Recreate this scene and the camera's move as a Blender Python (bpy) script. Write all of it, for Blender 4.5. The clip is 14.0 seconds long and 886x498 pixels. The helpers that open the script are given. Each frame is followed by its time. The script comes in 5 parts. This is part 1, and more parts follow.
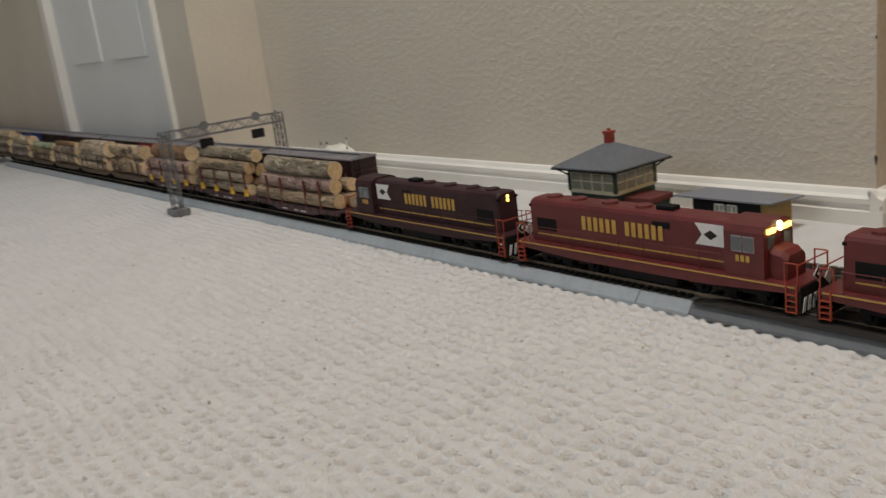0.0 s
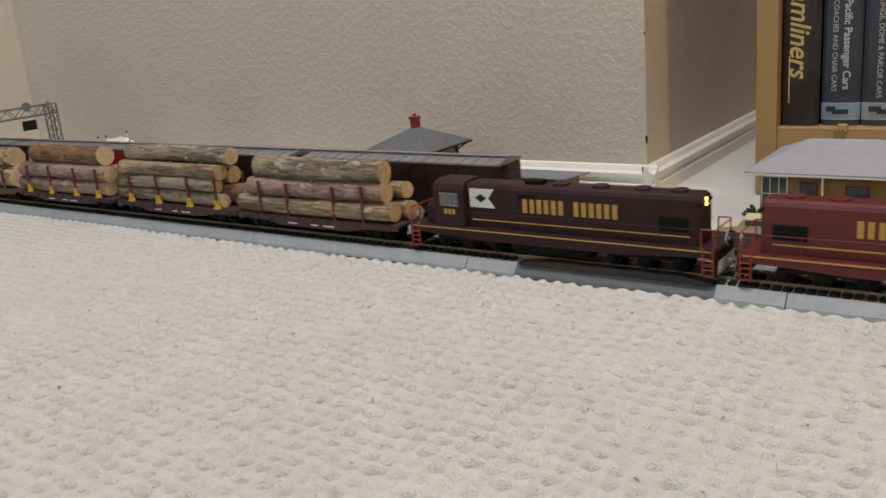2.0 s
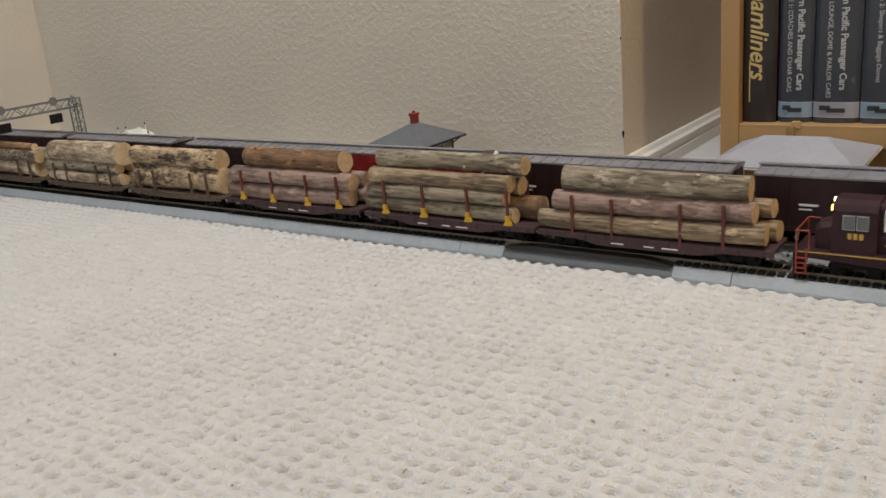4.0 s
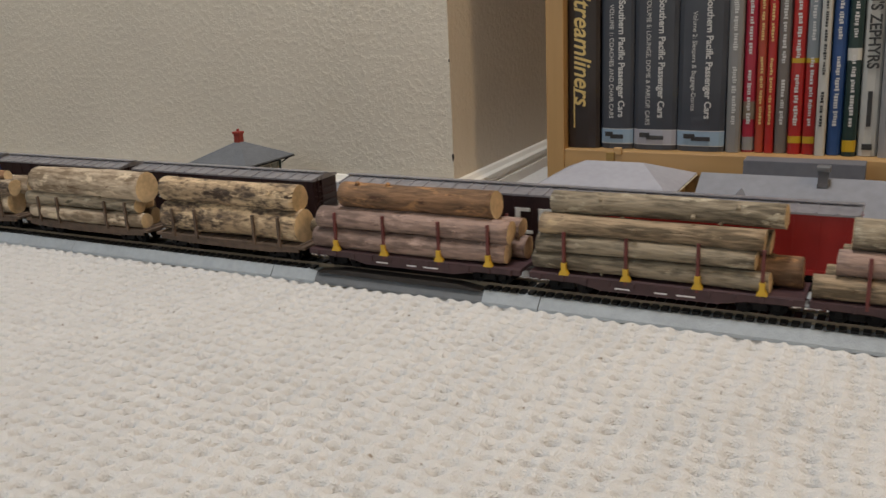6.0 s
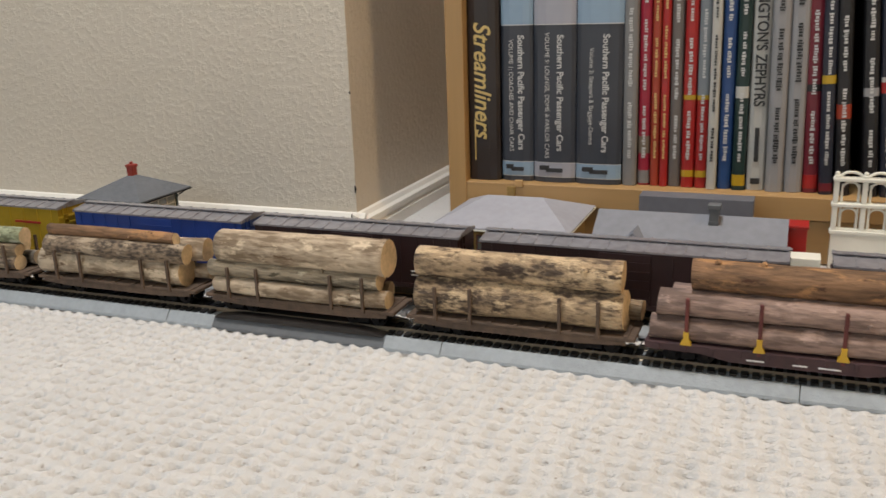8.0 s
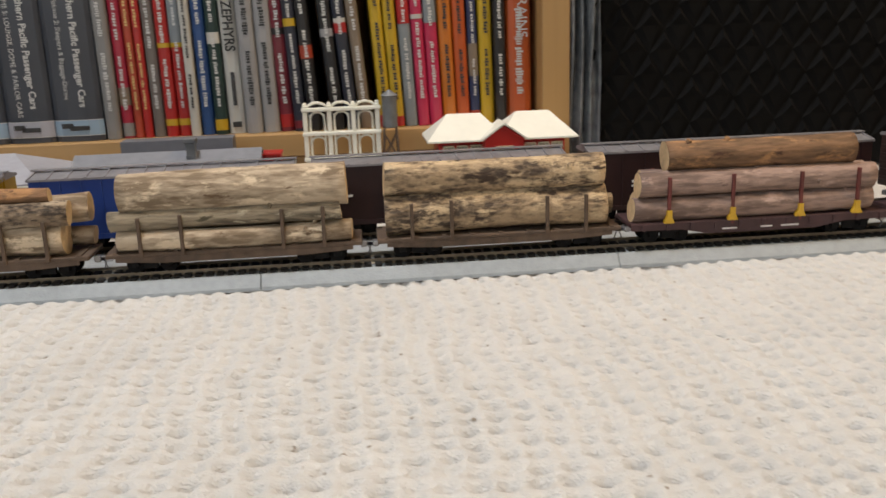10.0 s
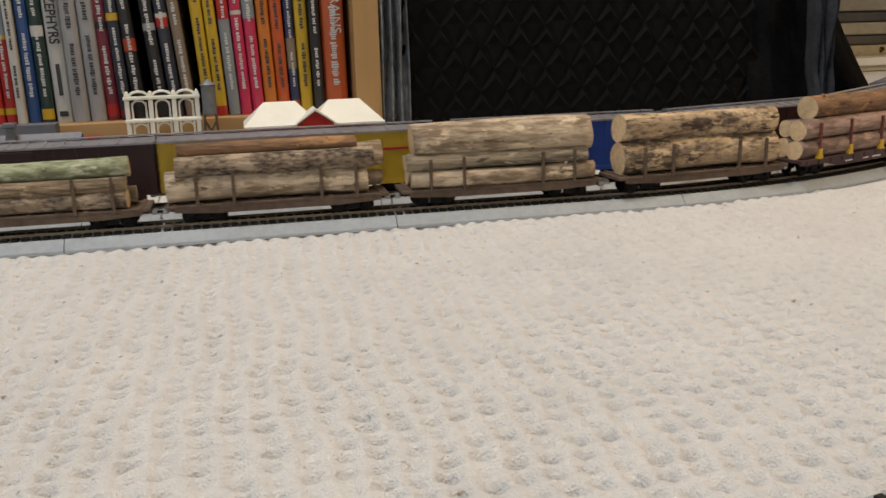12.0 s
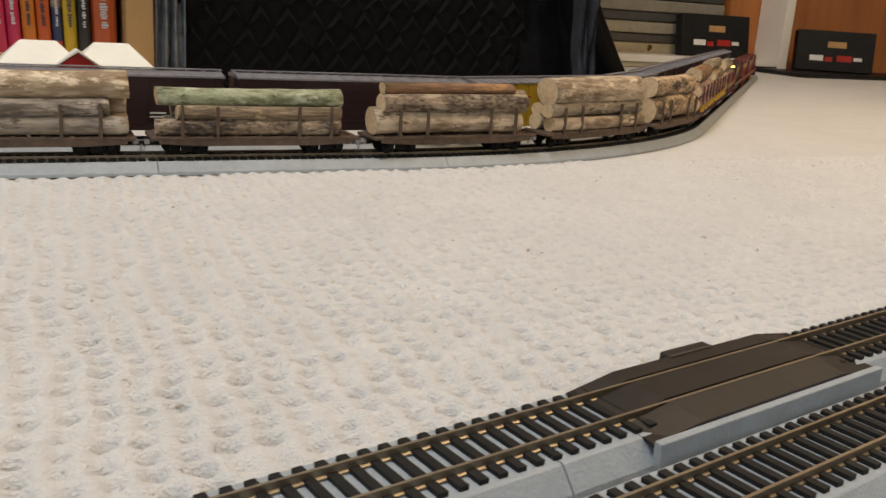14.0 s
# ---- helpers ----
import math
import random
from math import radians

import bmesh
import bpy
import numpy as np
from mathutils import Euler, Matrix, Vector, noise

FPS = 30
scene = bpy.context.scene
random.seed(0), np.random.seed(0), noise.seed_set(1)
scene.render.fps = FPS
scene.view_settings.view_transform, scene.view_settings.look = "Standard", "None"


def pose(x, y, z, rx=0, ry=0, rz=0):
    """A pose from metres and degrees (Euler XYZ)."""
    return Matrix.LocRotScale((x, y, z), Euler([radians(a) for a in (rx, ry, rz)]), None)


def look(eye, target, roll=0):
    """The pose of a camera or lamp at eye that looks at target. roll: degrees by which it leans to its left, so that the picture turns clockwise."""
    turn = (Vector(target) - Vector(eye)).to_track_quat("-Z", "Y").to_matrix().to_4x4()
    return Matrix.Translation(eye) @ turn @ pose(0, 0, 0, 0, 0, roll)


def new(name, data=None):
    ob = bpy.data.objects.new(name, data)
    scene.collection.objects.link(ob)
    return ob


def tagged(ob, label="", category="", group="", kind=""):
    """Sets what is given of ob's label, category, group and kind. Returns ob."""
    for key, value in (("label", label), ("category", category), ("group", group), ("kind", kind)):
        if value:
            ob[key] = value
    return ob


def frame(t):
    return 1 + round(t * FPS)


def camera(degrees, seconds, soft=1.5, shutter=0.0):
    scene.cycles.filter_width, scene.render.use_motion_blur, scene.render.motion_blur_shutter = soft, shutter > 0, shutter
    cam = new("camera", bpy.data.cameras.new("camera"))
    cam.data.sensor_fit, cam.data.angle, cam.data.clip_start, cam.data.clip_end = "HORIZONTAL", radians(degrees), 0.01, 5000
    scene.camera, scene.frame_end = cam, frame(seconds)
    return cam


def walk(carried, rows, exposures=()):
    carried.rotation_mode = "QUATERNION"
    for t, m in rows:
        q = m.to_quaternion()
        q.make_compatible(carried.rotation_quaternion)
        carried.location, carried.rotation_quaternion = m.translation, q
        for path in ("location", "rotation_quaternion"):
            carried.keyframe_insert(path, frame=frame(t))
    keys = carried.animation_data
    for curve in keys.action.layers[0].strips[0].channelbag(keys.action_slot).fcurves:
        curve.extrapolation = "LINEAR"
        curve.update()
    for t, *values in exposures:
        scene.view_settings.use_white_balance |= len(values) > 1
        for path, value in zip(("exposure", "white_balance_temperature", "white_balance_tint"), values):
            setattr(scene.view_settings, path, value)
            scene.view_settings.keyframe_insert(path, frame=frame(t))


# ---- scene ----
cam = camera(53.4, 14.0, shutter=0.25)
PATH = [
    (0, (0.334, -0.44, 0.202), (-1.215, 0.721, -0.3), -7.1),
    (0.5, (0.319, -0.486, 0.202), (-0.966, 0.939, -0.36), -3.8),
    (1, (0.326, -0.499, 0.19), (-0.774, 1.08, -0.355), -4.0),
    (1.5, (0.314, -0.499, 0.192), (-0.764, 1.1, -0.336), -4.6),
    (2, (0.313, -0.511, 0.195), (-0.826, 1.038, -0.354), -5.1),
    (2.5, (0.348, -0.568, 0.226), (-0.787, 0.995, -0.295), -5.0),
    (3, (0.357, -0.58, 0.223), (-0.778, 0.979, -0.308), -5.2),
    (3.5, (0.359, -0.585, 0.227), (-0.792, 0.937, -0.369), -5.5),
    (6, (0.395, -0.53, 0.211), (-0.507, 1.167, -0.344), -2.7),
    (6.5, (0.393, -0.53, 0.211), (-0.477, 1.18, -0.353), -2.6),
    (7, (0.391, -0.528, 0.222), (-0.449, 1.189, -0.365), -2.7),
    (7.5, (0.382, -0.535, 0.234), (-0.408, 1.215, -0.325), -2.5),
    (8, (0.397, -0.515, 0.238), (-0.321, 1.267, -0.319), -1.9),
    (8.5, (0.4, -0.508, 0.238), (-0.14, 1.346, -0.282), -0.3),
    (9, (0.416, -0.504, 0.204), (0.176, 1.419, -0.29), -0.3),
    (11.5, (0.537, -0.605, 0.148), (0.929, 1.279, -0.397), -2.3),
    (12, (0.537, -0.619, 0.142), (0.958, 1.273, -0.349), -1.5),
    (12.5, (0.532, -0.626, 0.127), (0.982, 1.265, -0.342), -1.0),
    (13, (0.543, -0.626, 0.116), (1.067, 1.233, -0.4), 0.4),
    (13.5, (0.539, -0.641, 0.13), (1.274, 1.134, -0.427), 2.6),
    (14, (0.554, -0.643, 0.128), (1.405, 1.087, -0.402), 3.8),
]
walk(cam, [(t, look(eye, aim, roll)) for t, eye, aim, roll in PATH],
     exposures=[(0, -0.60), (0.5, -0.54), (1.0, -0.44), (1.5, -0.40), (3.0, -0.27), (6.0, -0.36), (7.5, -0.10), (8.5, 0.0), (9.0, 0.08), (11.5, -0.24), (14.0, -0.22)])

# ---- light and exposure ----
world = bpy.data.worlds.new("world")
scene.world = world
world.use_nodes = True
sky = world.node_tree.nodes.new("ShaderNodeTexSky")
sky.sky_type, sky.sun_disc, sky.sun_elevation, sky.sun_rotation = "NISHITA", False, radians(35), radians(200)
bg = world.node_tree.nodes["Background"]
world.node_tree.links.new(sky.outputs[0], bg.inputs[0])
bg.inputs[1].default_value = 0.1


def area_lamp(name, m, w, h, watts, color):
    lamp = bpy.data.lights.new(name, "AREA")
    lamp.shape, lamp.size, lamp.size_y, lamp.energy, lamp.color = "RECTANGLE", w, h, watts, color
    ob = new(name, lamp)
    ob.matrix_world = m
    return ob


area_lamp("window_light", look((-0.6, -2.4, 1.35), (-0.1, 0.0, 0.0)), 1.5, 1.1, 15, (0.72, 0.87, 1.0))
area_lamp("ceiling_light_glow", look((0.12, -0.15, 2.32), (0.12, -0.149, 0.0)), 0.4, 0.4, 40, (0.97, 0.97, 0.99))
# Unseen warm source added at the right to brighten the carpet there.
area_lamp("warm_right_glow", look((1.75, -0.25, 1.5), (1.7, 0.2, 0.0)), 0.25, 0.25, 18, (1.0, 0.72, 0.42))


# ---- materials ----
def mat(name, color, rough=0.6, metal=0.0, scale=60.0, vary=0.18, bump=0.0, bump_scale=None, second=None, stretch=(1, 1, 1), emit=0.0, random_tint=0.0, coat=0.0):
    m = bpy.data.materials.new(name)
    m.use_nodes = True
    nt = m.node_tree
    p = nt.nodes["Principled BSDF"]
    p.inputs["Roughness"].default_value, p.inputs["Metallic"].default_value = rough, metal
    p.inputs["Coat Weight"].default_value = coat
    tc = nt.nodes.new("ShaderNodeTexCoord")
    mp = nt.nodes.new("ShaderNodeMapping")
    mp.inputs["Scale"].default_value = stretch
    nt.links.new(tc.outputs["Object"], mp.inputs[0])
    n1 = nt.nodes.new("ShaderNodeTexNoise")
    n1.inputs["Scale"].default_value, n1.inputs["Detail"].default_value = scale, 6
    n2 = nt.nodes.new("ShaderNodeTexNoise")
    n2.inputs["Scale"].default_value, n2.inputs["Detail"].default_value = scale * 0.17, 3
    for n in (n1, n2):
        nt.links.new(mp.outputs[0], n.inputs["Vector"])
    add = nt.nodes.new("ShaderNodeMath")
    add.operation = "ADD"
    nt.links.new(n1.outputs[0], add.inputs[0])
    nt.links.new(n2.outputs[0], add.inputs[1])
    ramp = nt.nodes.new("ShaderNodeMapRange")
    ramp.inputs[1].default_value, ramp.inputs[2].default_value = (0.86, 1.14) if second else (0.75, 1.25)
    nt.links.new(add.outputs[0], ramp.inputs[0])
    mix = nt.nodes.new("ShaderNodeMix")
    mix.data_type = "RGBA"
    c2 = second or tuple(c * (1 - vary) for c in color)
    c1 = color if second else tuple(min(1, c * (1 + vary * 0.6)) for c in color)
    mix.inputs[6].default_value, mix.inputs[7].default_value = (*c2, 1), (*c1, 1)
    nt.links.new(ramp.outputs[0], mix.inputs[0])
    out = mix.outputs[2]
    if random_tint:
        info = nt.nodes.new("ShaderNodeObjectInfo")
        hsv = nt.nodes.new("ShaderNodeHueSaturation")
        mr = nt.nodes.new("ShaderNodeMapRange")
        mr.inputs[3].default_value, mr.inputs[4].default_value = 1 - random_tint, 1 + random_tint
        nt.links.new(info.outputs["Random"], mr.inputs[0])
        nt.links.new(mr.outputs[0], hsv.inputs["Value"])
        nt.links.new(out, hsv.inputs["Color"])
        out = hsv.outputs[0]
    nt.links.new(out, p.inputs["Base Color"])
    if emit:
        p.inputs["Emission Color"].default_value, p.inputs["Emission Strength"].default_value = (*color, 1), emit
    if bump:
        b = nt.nodes.new("ShaderNodeBump")
        b.inputs["Strength"].default_value, b.inputs["Distance"].default_value = min(1, bump), 0.002 * max(1, bump)
        nb = nt.nodes.new("ShaderNodeTexNoise")
        nb.inputs["Scale"].default_value, nb.inputs["Detail"].default_value = bump_scale or scale, 5
        nt.links.new(mp.outputs[0], nb.inputs["Vector"])
        nt.links.new(nb.outputs[0], b.inputs["Height"])
        nt.links.new(b.outputs[0], p.inputs["Normal"])
    return m


def wall_paint(name, color):
    """Knock-down plaster: soft flattened blobs under eggshell paint."""
    m = mat(name, color, 0.55, scale=9, vary=0.05)
    nt = m.node_tree
    p = nt.nodes["Principled BSDF"]
    tc = nt.nodes["Texture Coordinate"]
    n = nt.nodes.new("ShaderNodeTexNoise")
    n.inputs["Scale"].default_value, n.inputs["Detail"].default_value, n.inputs["Roughness"].default_value = 150, 3.5, 0.6
    nt.links.new(tc.outputs["Object"], n.inputs["Vector"])
    r = nt.nodes.new("ShaderNodeMapRange")
    r.interpolation_type = "SMOOTHSTEP"
    r.inputs[1].default_value, r.inputs[2].default_value = 0.45, 0.62
    nt.links.new(n.outputs[0], r.inputs[0])
    n2 = nt.nodes.new("ShaderNodeTexNoise")
    n2.inputs["Scale"].default_value, n2.inputs["Detail"].default_value = 400, 2
    nt.links.new(tc.outputs["Object"], n2.inputs["Vector"])
    mul = nt.nodes.new("ShaderNodeMath")
    mul.operation, mul.inputs[1].default_value = "MULTIPLY_ADD", 0.15
    nt.links.new(n2.outputs[0], mul.inputs[0])
    nt.links.new(r.outputs[0], mul.inputs[2])
    b = nt.nodes.new("ShaderNodeBump")
    b.inputs["Strength"].default_value, b.inputs["Distance"].default_value = 0.36, 0.0012
    nt.links.new(mul.outputs[0], b.inputs["Height"])
    nt.links.new(b.outputs[0], p.inputs["Normal"])
    return m


def carpet_mat():
    m = mat("berber_wool", (0.68, 0.66, 0.63), 0.95, scale=60, vary=0.06, bump=0.8, bump_scale=900)
    nt = m.node_tree
    p = nt.nodes["Principled BSDF"]
    tc = nt.nodes["Texture Coordinate"]
    base = p.inputs["Base Color"].links[0].from_socket
    fleck = nt.nodes.new("ShaderNodeTexNoise")
    fleck.inputs["Scale"].default_value, fleck.inputs["Detail"].default_value = 210, 2
    nt.links.new(tc.outputs["Object"], fleck.inputs["Vector"])
    r = nt.nodes.new("ShaderNodeMapRange")
    r.inputs[1].default_value, r.inputs[2].default_value = 0.70, 0.78
    nt.links.new(fleck.outputs[0], r.inputs[0])
    mix = nt.nodes.new("ShaderNodeMix")
    mix.data_type = "RGBA"
    mix.inputs[7].default_value = (0.30, 0.24, 0.18, 1)
    nt.links.new(r.outputs[0], mix.inputs[0])
    nt.links.new(base, mix.inputs[6])
    nt.links.new(mix.outputs[2], p.inputs["Base Color"])
    p.inputs["Sheen Weight"].default_value = 0.3
    return m


WALL = wall_paint("beige_wall_paint", (0.64, 0.575, 0.475))
WHITE_TRIM = mat("white_semi_gloss_trim", (0.80, 0.77, 0.70), 0.3, scale=12, vary=0.05)
DOOR_WHITE = mat("white_door_paint", (0.78, 0.78, 0.76), 0.35, scale=8, vary=0.04)
CEILING = mat("ceiling_paint", (0.78, 0.76, 0.72), 0.9, scale=20, vary=0.04, bump=0.3, bump_scale=150)
CARPET = carpet_mat()
BED = mat("grey_roadbed_plastic", (0.33, 0.36, 0.38), 0.5, scale=220, vary=0.1, bump=0.25, bump_scale=700)
BED_DARK = mat("dark_roadbed_plastic", (0.128, 0.136, 0.144), 0.45, scale=220, vary=0.12)
TIE = mat("black_tie_plastic", (0.015, 0.014, 0.013), 0.6, scale=400, vary=0.3)
RAIL = mat("nickel_rail", (0.36, 0.30, 0.22), 0.48, 0.9, scale=120, vary=0.15)
RAMP = mat("brown_black_rerailer_plastic", (0.021, 0.017, 0.015), 0.5, scale=150, vary=0.35)
MAPLE = mat("honey_maple_wood", (0.429, 0.257, 0.101), 0.45, scale=45, vary=0.2, stretch=(1, 1, 0.06), bump=0.1)
MAPLE_X = mat("honey_maple_shelf", (0.429, 0.257, 0.101), 0.45, scale=45, vary=0.2, stretch=(0.06, 1, 1), bump=0.1)
CHERRY = mat("orange_stained_wood", (0.42, 0.15, 0.04), 0.4, scale=30, vary=0.25, stretch=(1, 1, 0.08))
BLACK = mat("black_plastic", (0.012, 0.012, 0.013), 0.5, scale=200, vary=0.3)
CUT = mat("cut_log_end", (0.62, 0.46, 0.27), 0.8, scale=260, vary=0.25)
BARK = {
    "pink": mat("smooth_pinkish_bark", (0.352, 0.240, 0.192), 0.85, scale=338, second=(0.167, 0.112, 0.090), stretch=(0.22, 1, 1), bump=0.6, bump_scale=510),
    "tan": mat("ridged_tan_bark", (0.352, 0.256, 0.160), 0.85, scale=442, second=(0.124, 0.090, 0.053), stretch=(0.15, 1, 1), bump=0.8, bump_scale=595),
    "olive": mat("weathered_olive_grey_bark", (0.304, 0.248, 0.172), 0.88, scale=364, second=(0.105, 0.084, 0.056), stretch=(0.18, 1, 1), bump=0.7, bump_scale=510),
    "brown": mat("reddish_brown_bark", (0.245, 0.135, 0.070), 0.85, scale=338, second=(0.124, 0.071, 0.037), stretch=(0.2, 1, 1), bump=0.6, bump_scale=510),
    "rough": mat("rough_flaking_bark", (0.42, 0.30, 0.18), 0.9, scale=299, second=(0.085, 0.060, 0.042), stretch=(0.45, 1, 1), bump=1.3, bump_scale=391),
    "light": mat("pale_stripped_bark", (0.496, 0.392, 0.276), 0.8, scale=286, second=(0.205, 0.146, 0.090), stretch=(0.25, 1, 1), bump=0.5, bump_scale=442),
    "dark": mat("dark_lichened_bark", (0.265, 0.195, 0.130), 0.9, scale=390, second=(0.062, 0.046, 0.034), stretch=(0.5, 1, 1), bump=1.1, bump_scale=476),
    "green": mat("mossy_green_bark", (0.350, 0.375, 0.235), 0.9, scale=286, second=(0.161, 0.167, 0.093), stretch=(0.4, 1, 1), bump=0.6, bump_scale=476),
    "grey": mat("grey_weathered_bark", (0.304, 0.256, 0.200), 0.9, scale=338, second=(0.112, 0.093, 0.071), stretch=(0.2, 1, 1), bump=0.7, bump_scale=476),
    "white": mat("cream_knotty_wood", (0.560, 0.448, 0.304), 0.8, scale=182, second=(0.260, 0.180, 0.105), stretch=(0.3, 1, 1), bump=0.5, bump_scale=340),
}


def weather_bark(m, pale, dark, amount):
    """Large blotches on a log: stripped pale wood and dark bark, with ragged edges."""
    nt = m.node_tree
    p = nt.nodes["Principled BSDF"]
    tc = nt.nodes["Texture Coordinate"]
    out = p.inputs["Base Color"].links[0].from_socket
    info = nt.nodes.new("ShaderNodeObjectInfo")
    shift = nt.nodes.new("ShaderNodeVectorMath")
    shift.operation = "ADD"
    nt.links.new(tc.outputs["Object"], shift.inputs[0])
    nt.links.new(info.outputs["Random"], shift.inputs[1])
    for scale, stretch, lo, hi, color in ((75, (0.45, 1, 1), 0.60 - 0.10 * amount, 0.66 - 0.08 * amount, pale), (130, (0.35, 1, 1), 0.64 - 0.08 * amount, 0.69 - 0.06 * amount, dark)):
        mp = nt.nodes.new("ShaderNodeMapping")
        mp.inputs["Scale"].default_value = stretch
        nt.links.new(shift.outputs[0], mp.inputs[0])
        n = nt.nodes.new("ShaderNodeTexNoise")
        n.inputs["Scale"].default_value, n.inputs["Detail"].default_value, n.inputs["Roughness"].default_value = scale, 7, 0.68
        nt.links.new(mp.outputs[0], n.inputs["Vector"])
        r = nt.nodes.new("ShaderNodeMapRange")
        r.inputs[1].default_value, r.inputs[2].default_value = lo, hi
        nt.links.new(n.outputs[0], r.inputs[0])
        mix = nt.nodes.new("ShaderNodeMix")
        mix.data_type = "RGBA"
        mix.inputs[7].default_value = (*color, 1)
        nt.links.new(r.outputs[0], mix.inputs[0])
        nt.links.new(out, mix.inputs[6])
        out = mix.outputs[2]
    nt.links.new(out, p.inputs["Base Color"])


for key, pale, dark, amount in (("pink", (0.46, 0.32, 0.26), (0.13, 0.08, 0.06), 0.15), ("tan", (0.50, 0.37, 0.22), (0.10, 0.065, 0.035), 0.3), ("olive", (0.46, 0.40, 0.29), (0.09, 0.075, 0.045), 0.35), ("brown", (0.40, 0.21, 0.09), (0.08, 0.035, 0.018), 0.5), ("rough", (0.62, 0.46, 0.28), (0.055, 0.034, 0.022), 1.0), ("light", (0.66, 0.53, 0.37), (0.14, 0.085, 0.045), 0.55), ("dark", (0.42, 0.33, 0.23), (0.035, 0.026, 0.02), 0.9), ("green", (0.50, 0.50, 0.38), (0.09, 0.09, 0.045), 0.5), ("grey", (0.44, 0.38, 0.31), (0.07, 0.055, 0.042), 0.5), ("white", (0.72, 0.60, 0.43), (0.20, 0.12, 0.06), 0.6)):
    weather_bark(BARK[key], pale, dark, amount)
LOCO_RED = mat("faded_dark_red_paint", (0.115, 0.014, 0.013), 0.5, scale=90, vary=0.22)
LOCO_BROWN = mat("weathered_maroon_paint", (0.037, 0.014, 0.017), 0.55, scale=90, vary=0.25)
LOCO_DARK = mat("grimy_black_underframe", (0.005, 0.0045, 0.0045), 0.8, scale=150, vary=0.3)
for dull in (LOCO_DARK, LOCO_BROWN, BLACK, TIE):
    dull.node_tree.nodes["Principled BSDF"].inputs["Specular IOR Level"].default_value = 0.25
GOLD = mat("gold_lettering_paint", (0.510, 0.306, 0.060), 0.5, scale=200, vary=0.12)
ORANGE_RED = mat("orange_red_handrail_paint", (0.315, 0.045, 0.019), 0.5, scale=200, vary=0.2)
WHITE_PAINT = mat("white_paint", (0.74, 0.73, 0.70), 0.55, scale=150, vary=0.08)
GLASS_DARK = mat("dark_cab_glass", (0.10, 0.11, 0.12), 0.08, scale=100, vary=0.1, coat=0.5)
LAMP_GLOW = mat("warm_lit_lens", (1.0, 0.62, 0.12), 0.3, emit=6.0)
LAMP_WHITE = mat("white_lit_headlight", (1.0, 0.86, 0.5), 0.3, emit=7.0)
FLAT_MAROON = mat("maroon_flatcar_plastic", (0.056, 0.025, 0.027), 0.6, scale=140, vary=0.25)
STAKE_RED = mat("dark_red_stake_paint", (0.13, 0.028, 0.024), 0.6, scale=160, vary=0.25)
YELLOW = mat("yellow_pocket_paint", (0.594, 0.360, 0.027), 0.55, scale=160, vary=0.12)
SKELETON = mat("weathered_brown_plastic", (0.108, 0.070, 0.046), 0.75, scale=150, vary=0.35, bump=0.3, bump_scale=400)
BOX_MAROON = mat("box_car_oxide_brown", (0.028, 0.0085, 0.0085), 0.5, scale=90, vary=0.2)
BOX_RED = mat("box_car_bright_red", (0.36, 0.022, 0.018), 0.45, scale=90, vary=0.15)
BOX_BLUE = mat("box_car_royal_blue", (0.02, 0.055, 0.26), 0.4, scale=90, vary=0.12)
BOX_YELLOW = mat("box_car_golden_yellow", (0.416, 0.272, 0.016), 0.45, scale=90, vary=0.12)
ROOF_SILVER = mat("galvanized_roof_paint", (0.34, 0.33, 0.35), 0.4, 0.5, scale=160, vary=0.2)
STEEL = mat("dull_steel", (0.35, 0.35, 0.36), 0.4, 0.8, scale=150, vary=0.2)


# ---- mesh helpers ----
def box(bm, x0, y0, z0, x1, y1, z1, bevel=0.0, mi=0):
    b = bmesh.new()
    bmesh.ops.create_cube(b, size=1.0, matrix=Matrix.LocRotScale(((x0 + x1) / 2, (y0 + y1) / 2, (z0 + z1) / 2), None, (abs(x1 - x0), abs(y1 - y0), abs(z1 - z0))))
    if bevel:
        bmesh.ops.bevel(b, geom=b.edges[:], offset=bevel, segments=2, affect="EDGES", profile=0.5)
    merge(bm, b, mi)
    return bm


def merge(bm, b, mi=0, m=None):
    if m is not None:
        bmesh.ops.transform(b, matrix=m, verts=b.verts[:])
    for f in b.faces:
        f.material_index = mi
    me = bpy.data.meshes.new("scratch")
    b.to_mesh(me)
    b.free()
    bm.from_mesh(me)
    bpy.data.meshes.remove(me)


def cyl(bm, p0, p1, r0, r1=None, seg=12, mi=0):
    p0, p1 = Vector(p0), Vector(p1)
    b = bmesh.new()
    bmesh.ops.create_cone(b, cap_ends=True, segments=seg, radius1=r0, radius2=r0 if r1 is None else r1, depth=(p1 - p0).length)
    m = Matrix.Translation((p0 + p1) / 2) @ (p1 - p0).to_track_quat("Z", "Y").to_matrix().to_4x4()
    merge(bm, b, mi, m)
    return bm


def solid(bm, rings, mi=0, close=True):
    """A skin through rings of points, with caps."""
    vs = [[bm.verts.new(p) for p in ring] for ring in rings]
    n = len(vs[0])
    for a, b in zip(vs, vs[1:]):
        for i in range(n):
            f = bm.faces.new((a[i], a[(i + 1) % n], b[(i + 1) % n], b[i]))
            f.material_index = mi
    if close:
        for ring in (vs[0][::-1], vs[-1]):
            bm.faces.new(ring).material_index = mi
    return bm


def mesh_of(name, bm, *mats, smooth=False):
    bmesh.ops.recalc_face_normals(bm, faces=bm.faces[:])
    me = bpy.data.meshes.new(name)
    bm.to_mesh(me)
    bm.free()
    for m in mats:
        me.materials.append(m)
    if smooth:
        me.shade_smooth()
    return me


